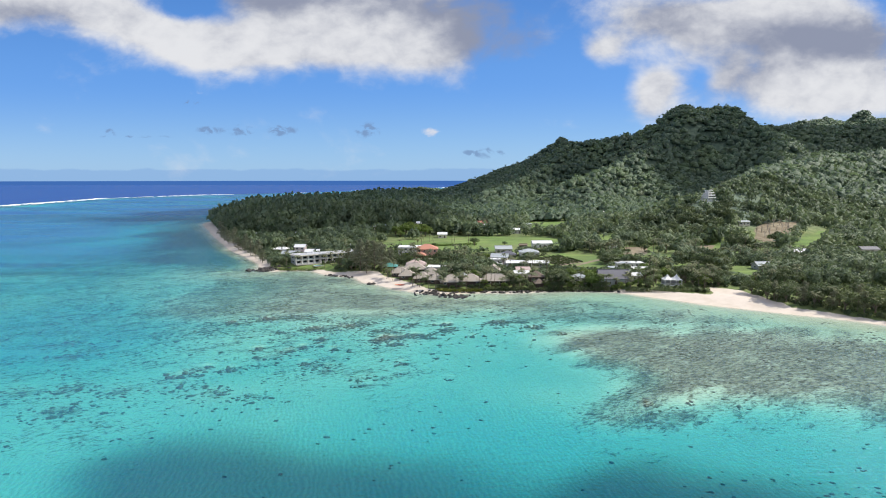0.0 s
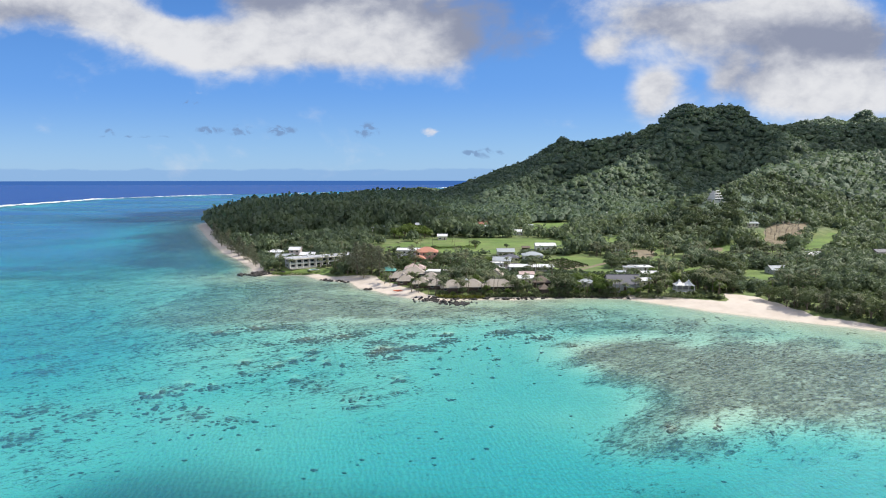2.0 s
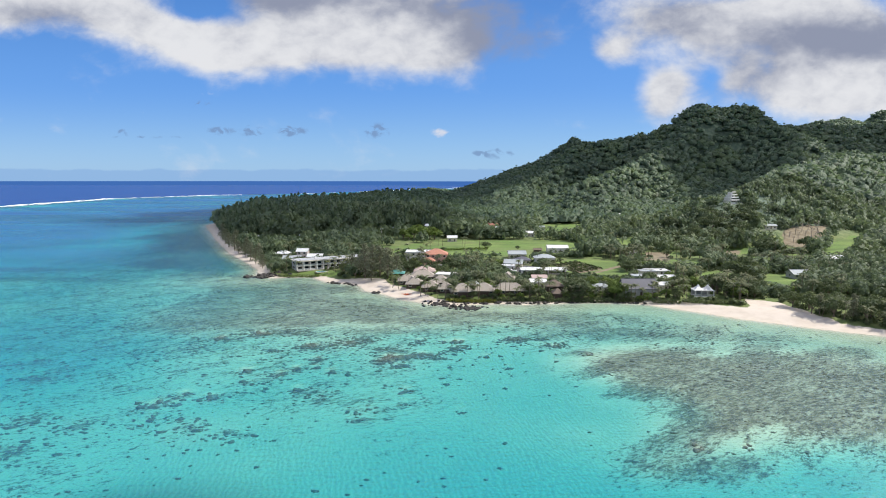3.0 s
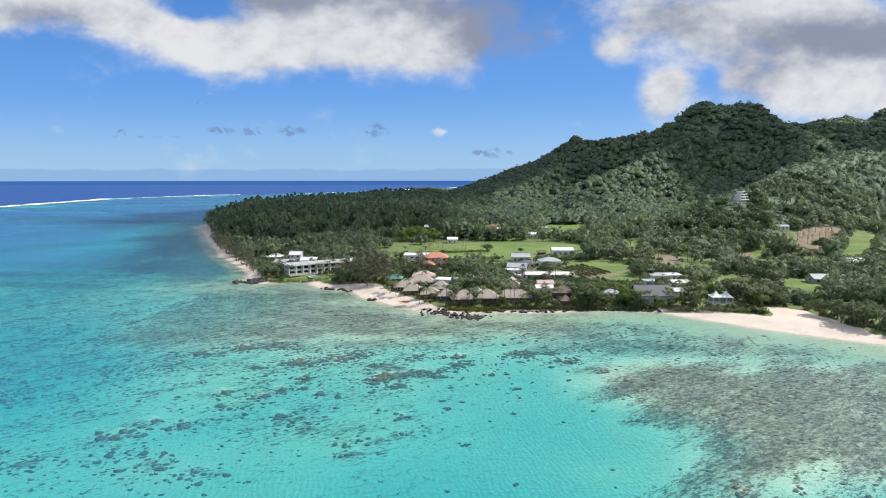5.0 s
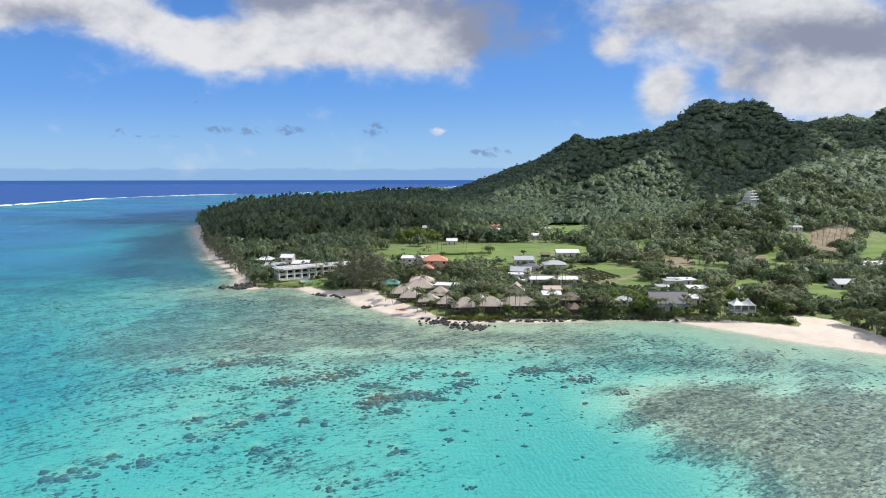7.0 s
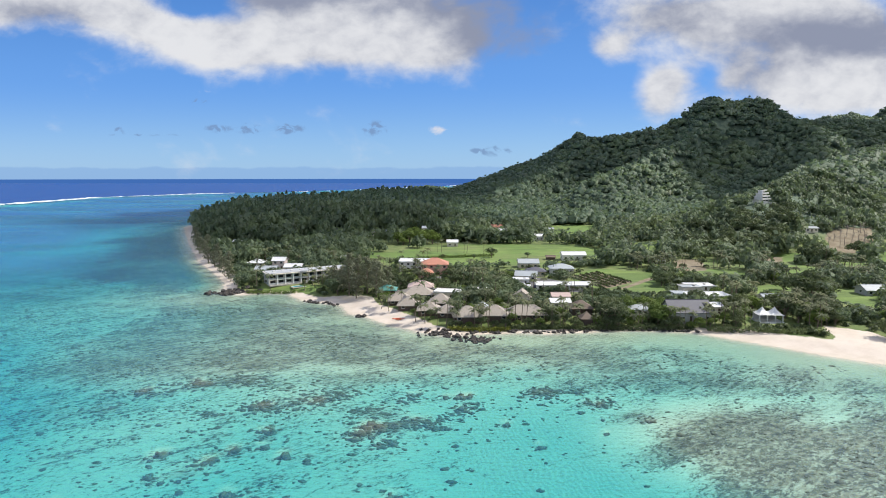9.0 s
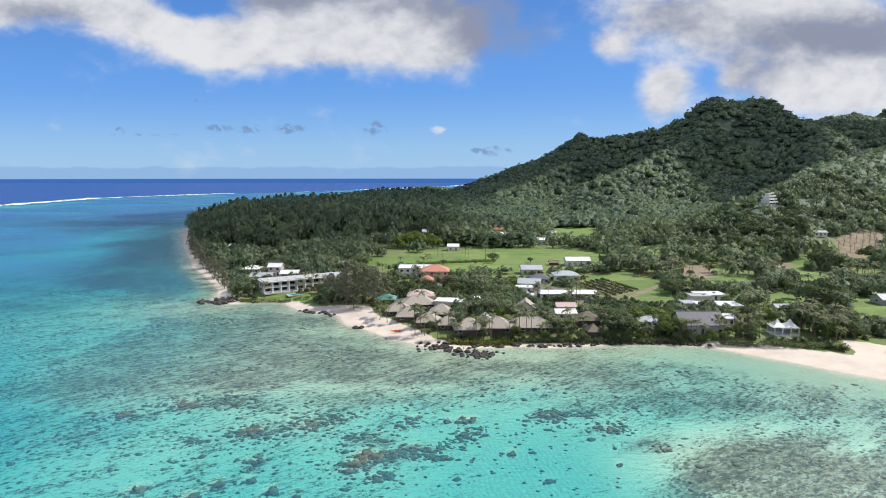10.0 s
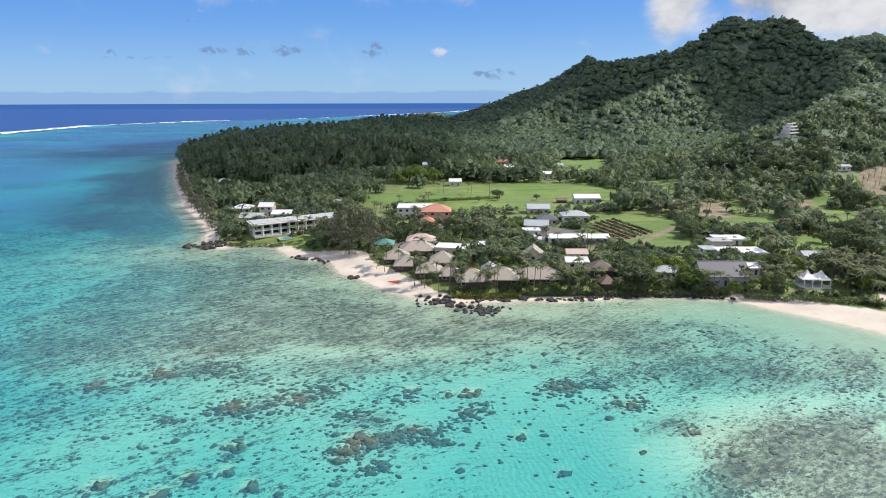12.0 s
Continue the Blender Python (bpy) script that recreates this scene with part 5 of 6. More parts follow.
def sight_cap(x, y):
    """Plant height limit at a place, capped so the camera sees the fields behind."""
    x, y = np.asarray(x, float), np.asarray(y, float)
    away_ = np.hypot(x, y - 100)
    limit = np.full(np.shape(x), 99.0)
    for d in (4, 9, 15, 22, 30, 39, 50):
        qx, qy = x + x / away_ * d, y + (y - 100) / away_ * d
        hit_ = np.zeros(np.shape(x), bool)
        for ring in SEEN_FIELDS:
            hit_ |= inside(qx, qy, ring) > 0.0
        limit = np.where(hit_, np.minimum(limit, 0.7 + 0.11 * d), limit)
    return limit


BROAD = [broad_tree(100 + k, 4.6 + 0.5 * k, 8.5 + 0.7 * k, 960, LEAF, "dense dark green broad-leaved tree near the shore", 0.62) for k in range(3)]
LIGHT = [broad_tree(110 + k, 4.0 + 0.4 * k, 7.0 + 0.5 * k, 780, BRIGHT, "bright green leafy tree near the shore", 0.62) for k in range(2)]
GREAT = broad_tree(120, 10.5, 14, 2400, LEAF, "great spreading dark green shade tree", 0.9)
IRON = [ironwood(130 + k, 4.8, 13 + 1.5 * k, 1500) for k in range(3)]
PALMS = [palm(140 + k, 7.5 + 1.1 * k) for k in range(5)]
planted = []


def plant(model, x, y, size=1.0, turn=None, group=""):
    if 112 < x < 126.5 and y < 307:
        return None
    m = pose(x, y, ground_at(x, y), 0, 0, random.uniform(0, 360) if turn is None else turn) @ Matrix.Scale(size, 4)
    ob = copy_thing(model, m)
    ob.matrix_basis = m
    planted.append((x, y, 3.0 * size))
    return tagged(ob, group=group) if group else ob


# ironwoods: the stand beside the hotel, the row behind the right-hand beach, and the far beach
for x, y, s in ((-46, 357, 1.0), (-42, 352, 0.9), (-38, 359, 1.05), (-33, 353, 0.95), (-50, 364, 0.95), (-43, 366, 1.1), (-35, 367, 1.05), (-55, 368, 0.85), (-29, 361, 0.85), (-48, 373, 1.0), (-39, 375, 1.0),
                (150, 270, 0.62), (158, 262, 0.6), (166, 254, 0.62), (174, 247, 0.64), (182, 241, 0.66), (190, 237, 0.68), (162, 268, 0.66), (178, 256, 0.66), (-121, 410, 0.7), (-127, 420, 0.7), (-136, 437, 0.75), (-145, 452, 0.8), (-156, 470, 0.85), (-167, 492, 0.9), (-180, 515, 0.9), (-192, 540, 0.95), (-204, 565, 0.95), (-117, 402, 0.6), (-130, 436, 0.8), (-150, 470, 0.8), (-172, 510, 0.85)):
    plant(random.choice(IRON), x, y, s * random.uniform(0.92, 1.08), group="ironwood trees")
for x, y, s in ((153, 338, 1.1), (139, 322, 0.6), (172, 300, 0.7), (226, 454, 1.0), (268, 478, 0.8), (103.4, 376, 0.5), (119.8, 380, 0.45), (157, 366, 0.4), (172, 517, 0.9), (190, 500, 0.85), (206, 494, 0.9), (223, 495, 0.9), (181, 508, 0.8), (198, 512, 0.95), (215, 522, 1.1), (230, 512, 1.05), (245, 530, 1.2), (262, 556, 1.0), (190, 548, 1.0), (222, 545, 1.0)):
    plant(GREAT, x, y, s)
for x, y in ((62, 314, ), (64, 320), (79, 313), (80, 319), (77, 322), (60, 309), (66, 309), (78, 308), (110, 322), (101, 330), (63, 307), (80.5, 308), (59, 318), (70, 322), (84, 322), (112, 318), (120, 322), (128, 318), (123, 305), (128, 304), (132, 300), (137, 304), (133, 307), (141, 309), (127, 311)):
    plant(random.choice(LIGHT + BROAD[:1]), x, y, random.uniform(0.85, 1.1), group="shore trees")
for x, y, s in ((148, 272, 0.85), (153, 266, 0.9), (156, 270, 1.0), (161, 259, 0.85), (165, 262, 1.05), (169, 251, 0.9), (171, 258, 1.0), (177, 245, 0.9), (180, 251, 1.05), (186, 239, 0.95), (187, 248, 1.0), (195, 236, 1.0), (151, 279, 0.9), (160, 276, 0.95), (170, 268, 1.0), (182, 262, 1.0), (192, 250, 1.0), (147, 284, 0.8)):
    plant(random.choice(BROAD), x, y, s, group="shore trees")
for x, y in ((150, 267), (155, 262), (160, 257), (164, 252), (172, 248), (176, 243), (183, 237), (152, 275), (158, 272), (167, 257)):
    plant(random.choice(PALMS), x, y, random.uniform(0.6, 0.8), group="coconut palms")


def bare_tree(x, y, size, seed):
    """A leafless fallow-field tree: a forked trunk and thin twigs."""
    rng = np.random.default_rng(seed)
    ob = thing("bare_tree", x, y, None, rng.uniform(0, 360), "leafless pale grey tree on the fallow field", "tree", "bare trees on the fallow field", scale=size)
    part("trunk", tube(bmesh.new(), [(0, 0, -0.3), (0.1, 0, 1.6), (0.05, 0.1, 3.4), (0.2, 0, 6.2)], [0.24, 0.18, 0.13, 0.04], 6), PALEBARK, ob)
    for k in range(7):
        t, h = k * 2.4 + rng.uniform(-0.4, 0.4), rng.uniform(1.8, 4.6)
        c, d = math.cos(t), math.sin(t)
        bm = tube(bmesh.new(), [(0.1, 0, h), (0.7 * c, 0.7 * d, h + 0.9), (1.5 * c, 1.5 * d, h + 2.2)], [0.09, 0.06, 0.02], 5)
        tube(bm, [(0.7 * c, 0.7 * d, h + 0.9), (1.1 * c - 0.5 * d, 1.1 * d + 0.5 * c, h + 2.1)], [0.05, 0.02], 4)
        part("limb", bm, PALEBARK, ob)


for k, (x, y) in enumerate(((268, 497), (275, 503), (282, 506), (290, 511), (297, 514), (272, 510), (280, 516), (288, 521), (296, 526), (304, 530), (264, 503), (286, 499), (300, 520), (310, 536))):
    bare_tree(x, y, 1.0 + 0.08 * (k % 4), 300 + k)
# shrubs and small trees that screen the house fronts
for x, y, s in ((84, 304.2, 0.5), (88.5, 303.6, 0.42), (92, 304.4, 0.5), (80, 304, 0.5), (96, 304.2, 0.45), (66, 306, 0.6), (72, 309, 0.45), (75, 310, 0.4), (2, 303.2, 0.3), (7, 302.8, 0.34), (11.5, 304, 0.4), (16, 303.4, 0.3), (20.5, 304, 0.4),
                (25, 304.6, 0.36), (29, 305, 0.34), (33.5, 305, 0.42), (38, 306, 0.5), (43, 307, 0.55), (46, 303.8, 0.45), (55, 307, 0.6), (-14, 318, 0.36), (3, 312, 0.5), (11, 309.5, 0.5), (23, 308, 0.5), (37, 311, 0.55), (42, 313, 0.6), (34, 318, 0.6), (58, 304.5, 0.55), (62, 304.5, 0.6), (101, 305, 0.6), (106, 306, 0.5), (128, 304, 0.6), (112, 312, 0.7), (96, 312, 0.7), (-12.5, 324, 0.45), (-29, 343, 0.5), (-7.5, 313, 0.36),
                (-1, 320, 0.5), (8, 321, 0.5), (21, 319, 0.55), (130, 300.5, 0.45), (104, 301.5, 0.45)):
    plant(random.choice(LIGHT + BROAD), x, y, s * 1.1, group="shore shrubs")
for x, y, s in ((-62, 380, 0.55), (-57, 384, 0.7), (-53, 388, 0.7), (-64, 388, 0.4), (-60, 374, 0.5)):
    plant(random.choice(BROAD), x, y, s, group="shore trees")
for x, y, s in ((-40, 554, 1.4), (-31, 557, 1.6), (-22, 555, 1.7), (-13, 557, 1.5), (-27, 565, 1.8), (-35, 547, 0.9), (-17, 563, 1.6)):
    plant(LIGHT[1], x, y, s, group="bright trees beside the field")
# palms of the resort and the shore
for x, y in ((-27, 331), (-25.5, 328), (-29, 336), (-14, 312), (-12, 311), (-9, 309), (-4, 305), (-1, 304), (2.5, 304.5), (4, 310.5), (13, 306), (14.5, 303.5), (23.5, 305), (26, 304), (28.5, 306), (12, 312), (24, 314), (-5, 312), (-11, 318), (-20, 326), (-24, 334), (1, 318), (6, 316), (40, 303.5), (47, 306), (49, 312), (54, 305), (61, 305), (67, 306), (81, 305), (86, 303.8), (95, 300.5), (98, 309), (102, 309), (105, 312), (133, 309), (137, 306), (125, 314),  (0.5, 306), (9.5, 303), (11, 305), (20, 304.5), (21.5, 306), (32, 305), (34, 307), (37, 304), (39, 309), (42, 306), (45, 311), (36, 314), (31, 320),
             (94, 303), (97, 306), (100, 302), (104, 305), (107, 303), (109, 308), (124, 307), (126, 303), (128, 306), (130, 302), (133, 305), (135, 300), (127, 311), (131, 312), (120, 313), (56, 311), (58, 306), (70, 306), (73, 308), (84, 304), (90, 305),
             (108, 298), (112, 296), (117, 294.5), (121, 293), (125, 292), (129, 291), (131, 295), (128, 298), (122, 299), (133, 299), (136, 303), (-68, 380), (-65, 384), (-61, 382), (-58, 379), (-66, 375), (-71, 388), (-58, 376), (-62, 372), (-52, 380), (-94, 377), (-106, 380), (-100, 398), (-88, 375), (-70, 372), (38, 320), (52, 325), (55, 332), (60, 335), (48, 348), (38, 352), (24, 330), (18, 335), (14, 330), (8, 338), (20, 345)):
    plant(random.choice(PALMS), x + random.uniform(-0.8, 0.8), y + random.uniform(-0.8, 0.8), random.uniform(0.58, 0.86), group="coconut palms")
# palms in rows and groups about the fields
for cx, cy, count, sx, sy in ((110, 428, 14, 8, 4), (125, 425, 10, 5, 5), (160, 436, 14, 8, 4), (165, 412, 6, 3, 3), (181, 430, 8, 4, 4), (155, 384, 5, 4, 3), (187, 394, 12, 8, 4), (218, 412, 8, 6, 4), (234, 440, 10, 5, 7), (124, 340, 10, 5, 5), (130, 316, 9, 5, 4), (140, 309, 8, 5, 3), (48, 350, 8, 8, 7), (118, 432, 7, 5, 3), (-28, 476, 10, 10, 5), (10, 498, 5, 12, 4), (60, 575, 12, 22, 12), (208, 380, 9, 12, 6), (-60, 440, 16, 16, 12), (-110, 460, 14, 16, 14), (-45, 500, 14, 22, 14), (-20, 440, 8, 8, 5), (-20, 395, 8, 10, 5), (230, 400, 10, 20, 8), (120, 560, 10, 18, 25)):
    for _ in range(count):
        x, y = random.gauss(cx, sx), random.gauss(cy, sy)
        if bool(clear_of(np.array(x), np.array(y), 1.0)) or cy in (498, 575):
            plant(random.choice(PALMS), x, y, random.uniform(0.62, 0.9), group="coconut palms")
for x, y, s in ((28, 478, 0.75), (52, 480, 0.4), (16, 470, 0.35), (-4, 468, 0.45), (106, 379, 0.75), (110, 382, 0.7), (150, 441, 0.6), (133, 426, 0.5)):
    plant(random.choice(BROAD), x, y, s)
# low garden shrubs before the house fronts
for hx, hy, hr, hw, hd in TAKEN:
    if hd > 5.5 and hw != hd and 345 < hy < 480:
        for k in range(max(3, int(hw / 2.6))):
            plant(random.choice(BROAD + LIGHT[:1]), hx - hw / 2 + (k + random.uniform(0.1, 0.9)) * hw / max(3, int(hw / 2.6)), hy - hd / 2 - random.uniform(1.6, 3.4), random.uniform(0.18, 0.32), group="garden shrubs")
near_count = 0
spots = np.random.default_rng(9).uniform((-100, 298), (185, 400), (2600, 2))
free = clear_of(spots[:, 0], spots[:, 1], 2.2)
for x, y in spots[free]:
    if near_count >= 120:
        break
    if not (20 < x < 112 and 325 < y < 376) and sight_cap(x, y) > 5 and all((x - a) ** 2 + (y - b) ** 2 > (r + 1.6) ** 2 for a, b, r in planted):
        kind = random.choices((BROAD, LIGHT, PALMS), (5, 2, 4))[0]
        plant(random.choice(kind), x, y, random.uniform(0.42, 0.75) if kind is not PALMS else random.uniform(0.7, 0.95), group="coconut palms" if kind is PALMS else "shore trees")
        near_count += 1
for model in BROAD + LIGHT + [GREAT] + IRON + PALMS:
    for ob in (*model.children, model):
        bpy.data.objects.remove(ob)


def hill_crown(rng):
    """A forest crown: an uneven rounded core under leaf clumps; triangles."""
    bm = bmesh.new()
    bmesh.ops.create_icosphere(bm, subdivisions=1, radius=1)
    v = np.array([p.co[:] for p in bm.verts])
    f = np.array([[p.index for p in q.verts] for q in bm.faces])
    bm.free()
    n_ = v + np.array([0, 0, 0.6])
    v = v * rng.uniform(0.76, 1.02, (len(v), 1)) * np.array([1.0, 1.0, 0.75]) + np.array([0, 0, 0.62])
    f = f[v[f][:, :, 2].mean(1) > 0.3]
    p, q, o = leafy(rng, crown_lobes(rng, 6, 1.0, 1.7, -0.2), 24, 0.52)
    o = o + np.array([0, 0, 0.6])
    pts, soft = np.concatenate([v, p]), np.concatenate([n_, o])
    return pts, np.concatenate([f, q[:, [0, 1, 2]] + len(v), q[:, [0, 2, 3]] + len(v)]), soft / np.linalg.norm(soft, axis=1, keepdims=True)


def palm_crown(rng):
    pts, faces = palm_mesh(rng, 1.9, 11, 0.95)
    up_ = pts - np.array([0, 0, 1.2])
    return pts, faces, up_ / np.linalg.norm(up_, axis=1, keepdims=True)


def woods(name, label, belts, models, mat, seed, palms_from=99):
    """Trees of the plain or the hills, crown beside crown."""
    rng = np.random.default_rng(seed)
    all_pts, all_faces, all_soft, base = [], [], [], 0
    for y0, y1, gap, x0, x1 in belts:
        ys = np.arange(y0, y1, gap)
        xs = np.arange(x0, min(x1, 0.78 * y1 + 60), gap)
        x, y = [a.reshape(-1) for a in np.meshgrid(xs, ys)]
        loose = gap * (0.8 if y1 > 720 else 0.45)
        x, y = x + rng.uniform(-1, 1, len(x)) * loose, y + rng.uniform(-1, 1, len(x)) * loose
        ok = (x < 0.78 * y + 40) & clear_of(x, y, gap * 0.45) & (rng.uniform(size=len(x)) < 0.93)
        patch = lattice(x / 44, y / 17, 51)
        ok &= ~((y < 640) & (patch < 0.47 - 0.07 * steps(x, 60, 120)) & (x > -40) & (y > 385) & (rng.uniform(size=len(x)) < 0.9))
        ok &= ~((y < 580) & (y > 395) & (x < -20) & (lattice(x / 26, y / 26, 59) < 0.5) & (rng.uniform(size=len(x)) < 0.75))
        for px, py, pr in planted:
            ok &= (x - px) ** 2 + (y - py) ** 2 > (pr + gap * 0.2) ** 2
        x, y = x[ok], y[ok]
        cap = sight_cap(x, y) if y0 < 700 else np.full(len(x), 99.0)
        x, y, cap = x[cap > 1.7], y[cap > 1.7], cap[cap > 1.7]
        z = land_height(x, y)
        r = gap * (rng.uniform(0.52, 0.95, len(x)) if y1 < 500 else rng.uniform(0.62, 1.05, len(x))) * (0.62 + 0.8 * lattice(x / 24, y / 24, 53) if y1 < 720 else 0.88 + 0.5 * lattice(x / 60, y / 60, 53))
        tall = rng.uniform(0.85, 1.5, len(x)) * np.minimum(1.0, 7.5 / gap + 0.25) * (0.95 if y1 > 720 else 1.0)
        count = min(palms_from, len(models))
        kind = rng.integers(0, count, len(x))
        palmy = (rng.uniform(size=len(x)) < 0.22 * steps(lattice(x / 70, y / 70, 57), 0.25, 0.55)) & (count < len(models))
        kind = np.where(palmy, rng.integers(count, max(len(models), count + 1), len(x)), kind)
        low = np.where((x > 20) & (x < 112) & (y > 322) & (y < 400) | (x > -32) & (x < 12) & (y > 362) & (y < 412) | (x > -135) & (x < -84) & (y > 393) & (y < 442), 0.58, 1.0)
        r = np.where((x < 40) & (y > 560), r * 1.22, r)
        tall_wood = steps(40 - x, 0, 80) * steps(y, 555, 575)
        low = low * (1 + 0.45 * tall_wood)
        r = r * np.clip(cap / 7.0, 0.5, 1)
        for k, (v, f, o) in enumerate(models):
            who = np.nonzero(kind == k)[0]
            if not len(who):
                continue
            size = np.where(palmy[who], np.clip(r[who], 2.4, 3.6), r[who])
            up = np.where(palmy[who], size * 1.5, np.clip(size * tall[who], 2.4, 6.6 * tall[who])) * low[who]
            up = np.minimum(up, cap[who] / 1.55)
            t = rng.uniform(0, 6.28, len(who))
            c, s = np.cos(t)[:, None], np.sin(t)[:, None]
            all_pts.append(np.stack([(v[:, 0] * c - v[:, 1] * s) * size[:, None] + x[who, None], (v[:, 0] * s + v[:, 1] * c) * size[:, None] + y[who, None], v[:, 2] * up[:, None] + z[who, None]], -1).reshape(-1, 3))
            all_soft.append(np.stack([o[:, 0] * c - o[:, 1] * s, o[:, 0] * s + o[:, 1] * c, o[:, 2] + 0 * c], -1).reshape(-1, 3))
            all_faces.append((f[None] + (np.arange(len(who)) * len(v))[:, None, None]).reshape(-1, f.shape[1]) + base)
            base += len(who) * len(v)
    tagged(array_part(name, np.concatenate(all_pts), np.concatenate(all_faces), mat, None, np.concatenate(all_soft)), label, "woods", kind="stuff")


def undergrowth():
    """Low shrubs and garden plants between the trees near the shore."""
    rng = np.random.default_rng(31)
    models = [leafy(rng, crown_lobes(rng, 4, 1.0, 1.3, -0.2), 30, 0.68) for _ in range(4)]
    x, y = rng.uniform(-115, 215, 12000), rng.uniform(225, 420, 12000)
    ok = clear_of(x, y, 0.25) & (lattice(x / 17, y / 17, 91) > 0.22) & (sight_cap(x, y) > 1.6)
    x, y = x[ok][:2200], y[ok][:2200]
    z, r, kind = land_height(x, y), rng.uniform(0.7, 1.9, len(x)), rng.integers(0, 4, len(x))
    all_pts, all_faces, all_soft, base = [], [], [], 0
    for k, (v, f, o) in enumerate(models):
        who = np.nonzero(kind == k)[0]
        all_pts.append((v[None] * r[who, None, None] + np.stack([x, y, z], -1)[who, None]).reshape(-1, 3))
        all_soft.append(np.tile(o, (len(who), 1)))
        all_faces.append((f[None] + (np.arange(len(who)) * len(v))[:, None, None]).reshape(-1, 4) + base)
        base += len(who) * len(v)
    tagged(array_part("shrubs", np.concatenate(all_pts), np.concatenate(all_faces), LEAF, None, np.concatenate(all_soft)), "low leafy shrubs and garden plants between the houses", "shrubs", kind="stuff")


rng = np.random.default_rng(21)
NEAR_CROWNS = [leafy(rng, crown_lobes(rng, 9, 1.0, 1.7, -0.25), 200, 0.25) for _ in range(6)] + [palm_crown(rng) for _ in range(2)]
MID_CROWNS = [leafy(rng, crown_lobes(rng, 7, 1.0, 1.7, -0.25), 84, 0.37) for _ in range(6)] + [palm_crown(rng) for _ in range(2)]
woods("shore_woods", "mixed garden trees and palms among the houses", [(302, 430, 4.6, -330, 2000)], NEAR_CROWNS, GARDEN, 21, 6)
woods("plain_woods", "mixed tropical trees and palms over the coastal plain", [(430, 560, 5.8, -330, 2000), (560, 700, 7.0, -330, 2000)], MID_CROWNS, GARDEN, 22, 6)
woods("hill_woods", "dense tropical forest over the hills", [(700, 860, 7.4, -330, 2000), (860, 1080, 8.2, -330, 2000), (1080, 1280, 9.0, -330, 2000), (1280, 1370, 11, -330, 1100), (1370, 2000, 13, -200, 330), (2130, 2240, 10, 1150, 1720)], [hill_crown(rng) for _ in range(7)], WOODS, 23)
undergrowth()


def hedge(x0, y0, x1, y1, height, mat, label, thick=1.0):
    rng = np.random.default_rng(int(abs(x0 * 7 + y0)))
    length = math.hypot(x1 - x0, y1 - y0)
    ob = thing("hedge", (x0 + x1) / 2, (y0 + y1) / 2, None, math.degrees(math.atan2(y1 - y0, x1 - x0)), label, "hedge")
    m = int(length * height * 30)
    at_ = np.stack([rng.uniform(-length / 2, length / 2, m), rng.uniform(-thick, thick, m), rng.uniform(0.0, height, m) * rng.uniform(0.6, 1.1, m)], -1)
    pts, faces, soft = leaves(rng, at_, at_ * 0, 0.5)
    array_part("foliage", pts, faces, mat, ob, soft)


hedge(-1, 300.9, 9, 300.2, 1.6, HEDGE, "yellow-green clipped hedge along the beach wall")
hedge(9, 300.2, 22, 301.2, 1.7, HEDGE, "yellow-green clipped hedge along the beach wall")
hedge(22, 302.5, 46, 303, 1.8, LEAF, "dark green hedge behind the shore rocks")
hedge(-98, 371.5, -70, 372, 1.4, BRIGHT, "bright green clipped hedge before the hotel", 1.8)
hedge(46, 303.5, 90, 304, 2.2, LEAF, "dark green shrubs behind the shore rocks", 1.5)
hedge(66, 438, 100, 446, 2.2, LEAF, "dark green hedgerow along the green field", 1.6)
hedge(118, 404, 136, 446, 2.0, LEAF, "dark green hedgerow beside the palms", 1.3)
hedge(-20, 470, 30, 486, 1.6, BRIGHT, "rough green hedgerow across the field", 1.6)
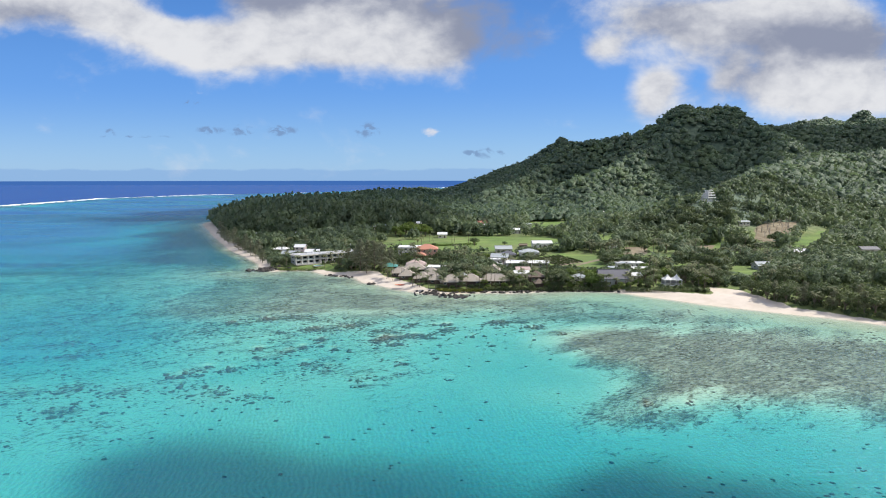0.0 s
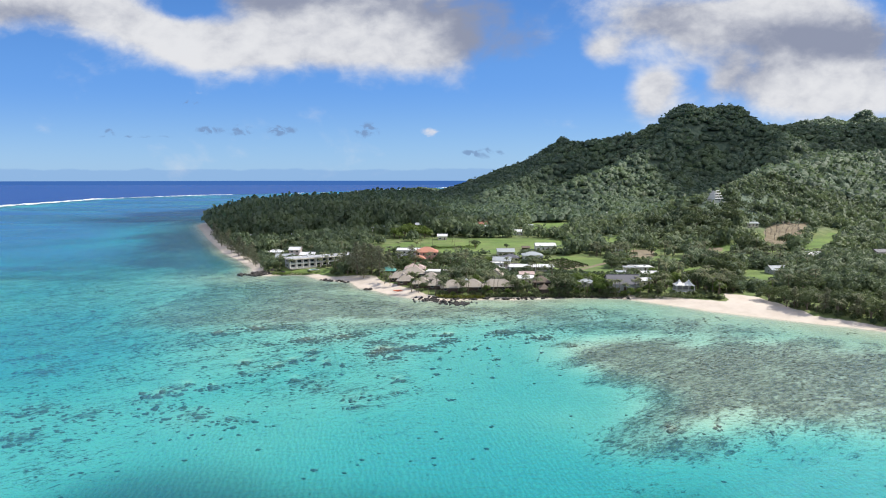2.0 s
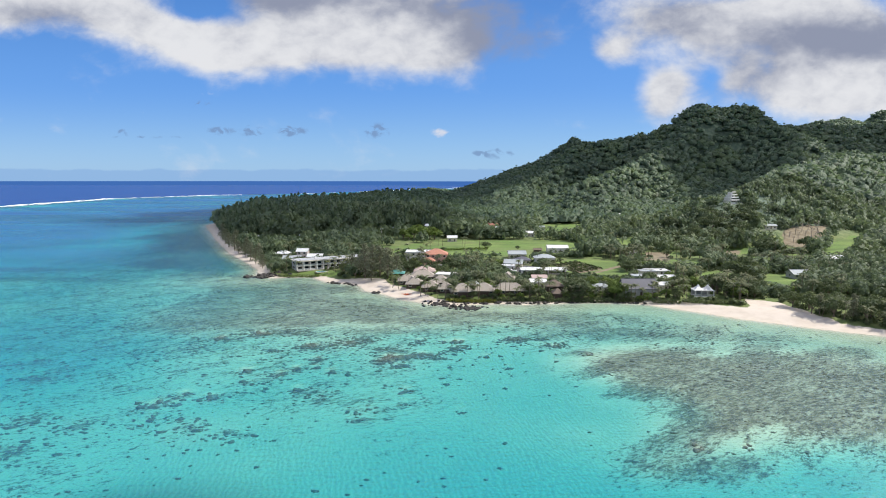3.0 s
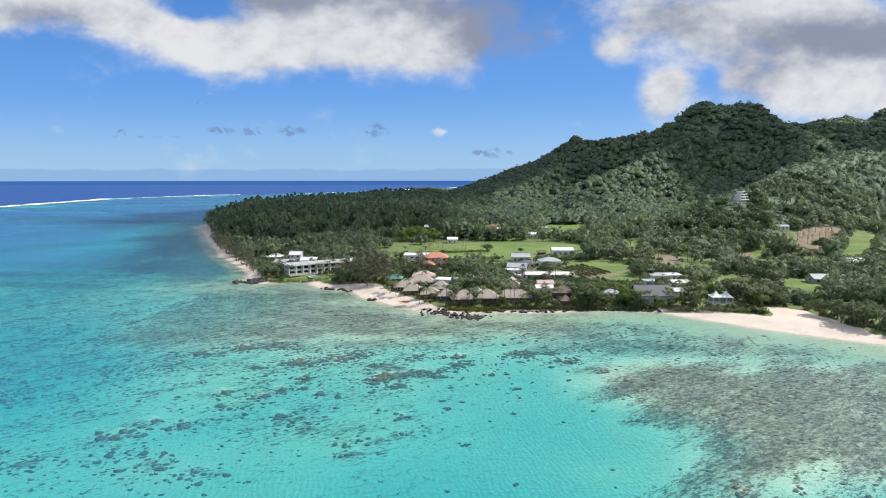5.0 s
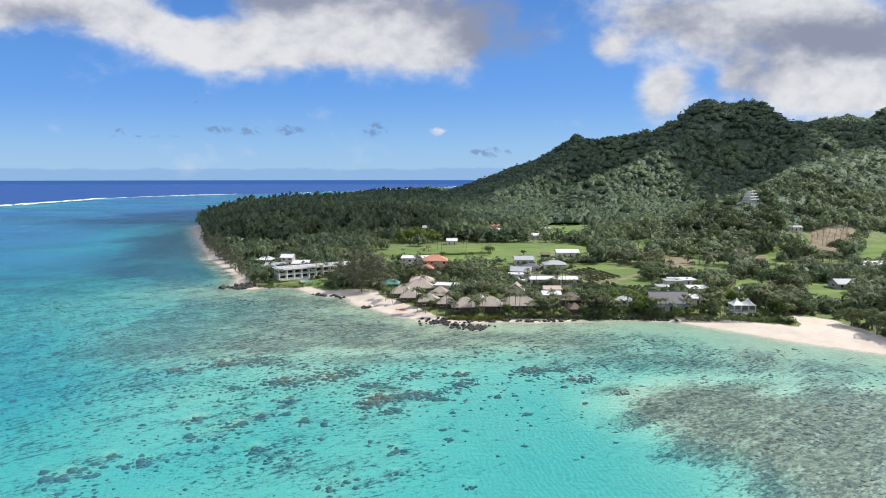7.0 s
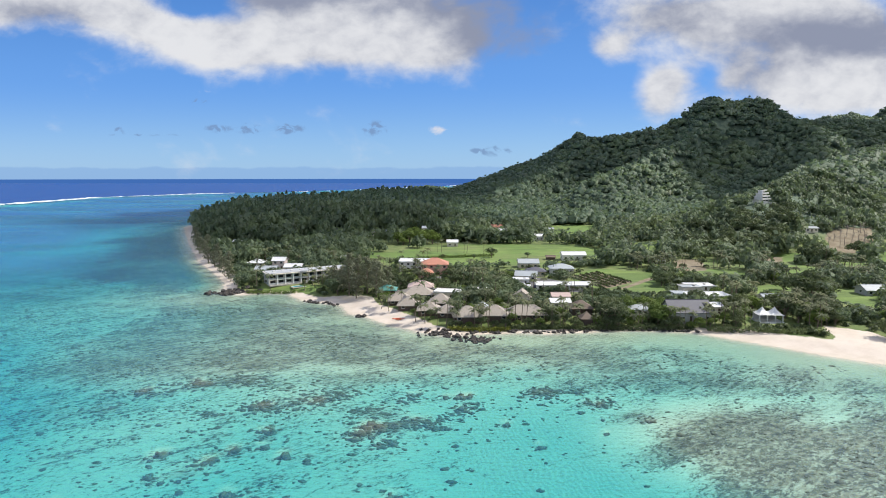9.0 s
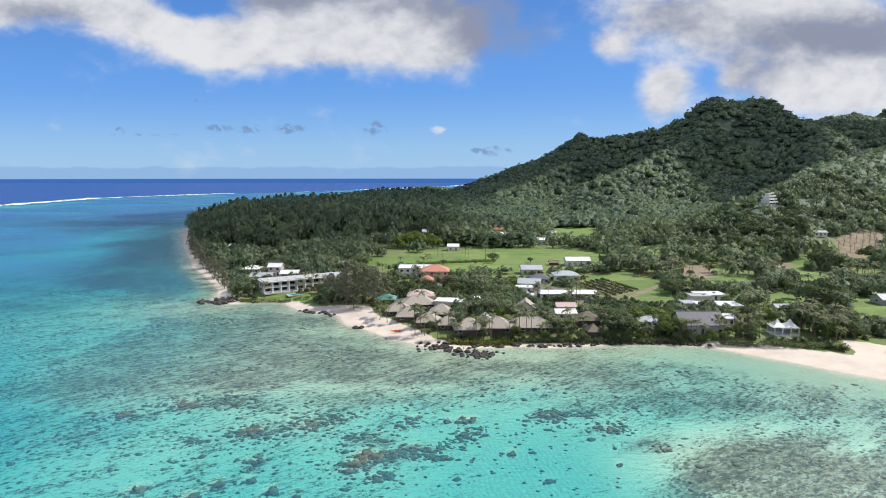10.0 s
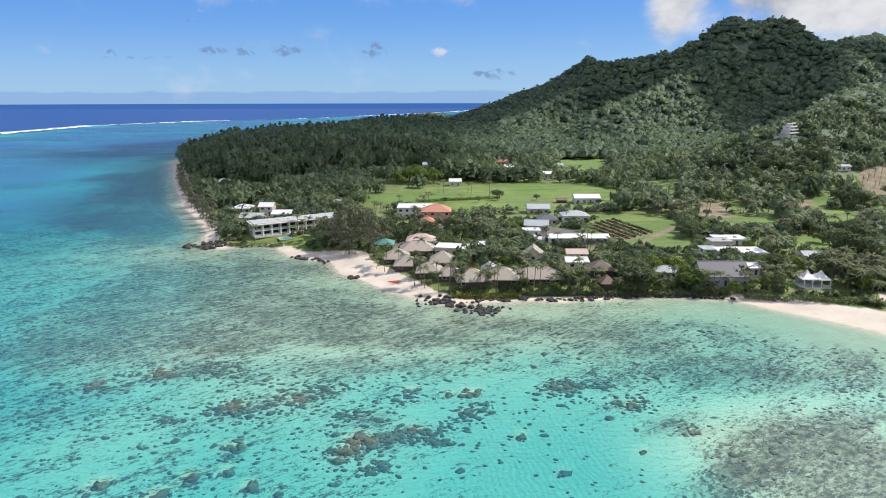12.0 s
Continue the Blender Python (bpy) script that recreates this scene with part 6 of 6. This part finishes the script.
hedge(140, 402, 160, 396, 2.2, LEAF, "dark green hedgerow below the field", 1.4)
hedge(93, 300.5, 105, 296.5, 1.8, LEAF, "dark green shrubs behind the sand beach", 1.5)
hedge(105, 296.5, 118, 291.5, 1.8, LEAF, "dark green shrubs behind the sand beach", 1.5)
hedge(118, 291.5, 130, 289, 1.8, LEAF, "dark green shrubs behind the sand beach", 1.5)


# ---- clouds overhead that shade the hills, the far wood and the lagoon ----
def cloud(x, y, z, a, b, seed):
    """A broad ragged cumulus, thin at its rim; x, y is the middle of its shadow on the ground."""
    rng = np.random.default_rng(seed)
    k = z / TO_SUN.z
    cx, cy = x + TO_SUN.x * k, y + TO_SUN.y * k
    rings, spokes = 14, 48
    pts, rims = [(cx, cy, z)], [1.0]
    for i in range(1, rings + 1):
        f = i / rings
        for j in range(spokes):
            t = 2 * math.pi * j / spokes
            w = 1 + 0.16 * math.sin(3 * t + seed) + 0.10 * math.sin(5 * t + 2 * seed)
            pts.append((cx + a * f * w * math.cos(t), cy + b * f * w * math.sin(t), z + 30 * (1 - f * f) + rng.uniform(-6, 6)))
            rims.append(1 - f)
    me = bpy.data.meshes.new("cloud")
    tri = [(0, 1 + j, 1 + (j + 1) % spokes) for j in range(spokes)]
    for i in range(1, rings):
        for j in range(spokes):
            p, q = 1 + (i - 1) * spokes, 1 + i * spokes
            tri.append((p + j, q + j, q + (j + 1) % spokes))
            tri.append((p + j, q + (j + 1) % spokes, p + (j + 1) % spokes))
    fill(me, np.array(pts), np.array(tri))
    me.polygons.foreach_set("use_smooth", np.ones(len(tri), bool))
    me.attributes.new("rim", "FLOAT", "POINT").data.foreach_set("value", np.array(rims, np.float32))
    me.materials.append(VAPOUR)
    tagged(new("cloud", me), "broken white cumulus cloud drifting over the island", "cloud", "clouds", kind="structure")


cloud(340, 1335, 900, 1000, 490, 3)
cloud(-190, 970, 760, 350, 650, 5)
cloud(395, 985, 850, 150, 250, 12)
cloud(-8, 110, 700, 82, 38, 8)
cloud(62, 114, 700, 42, 20, 9)
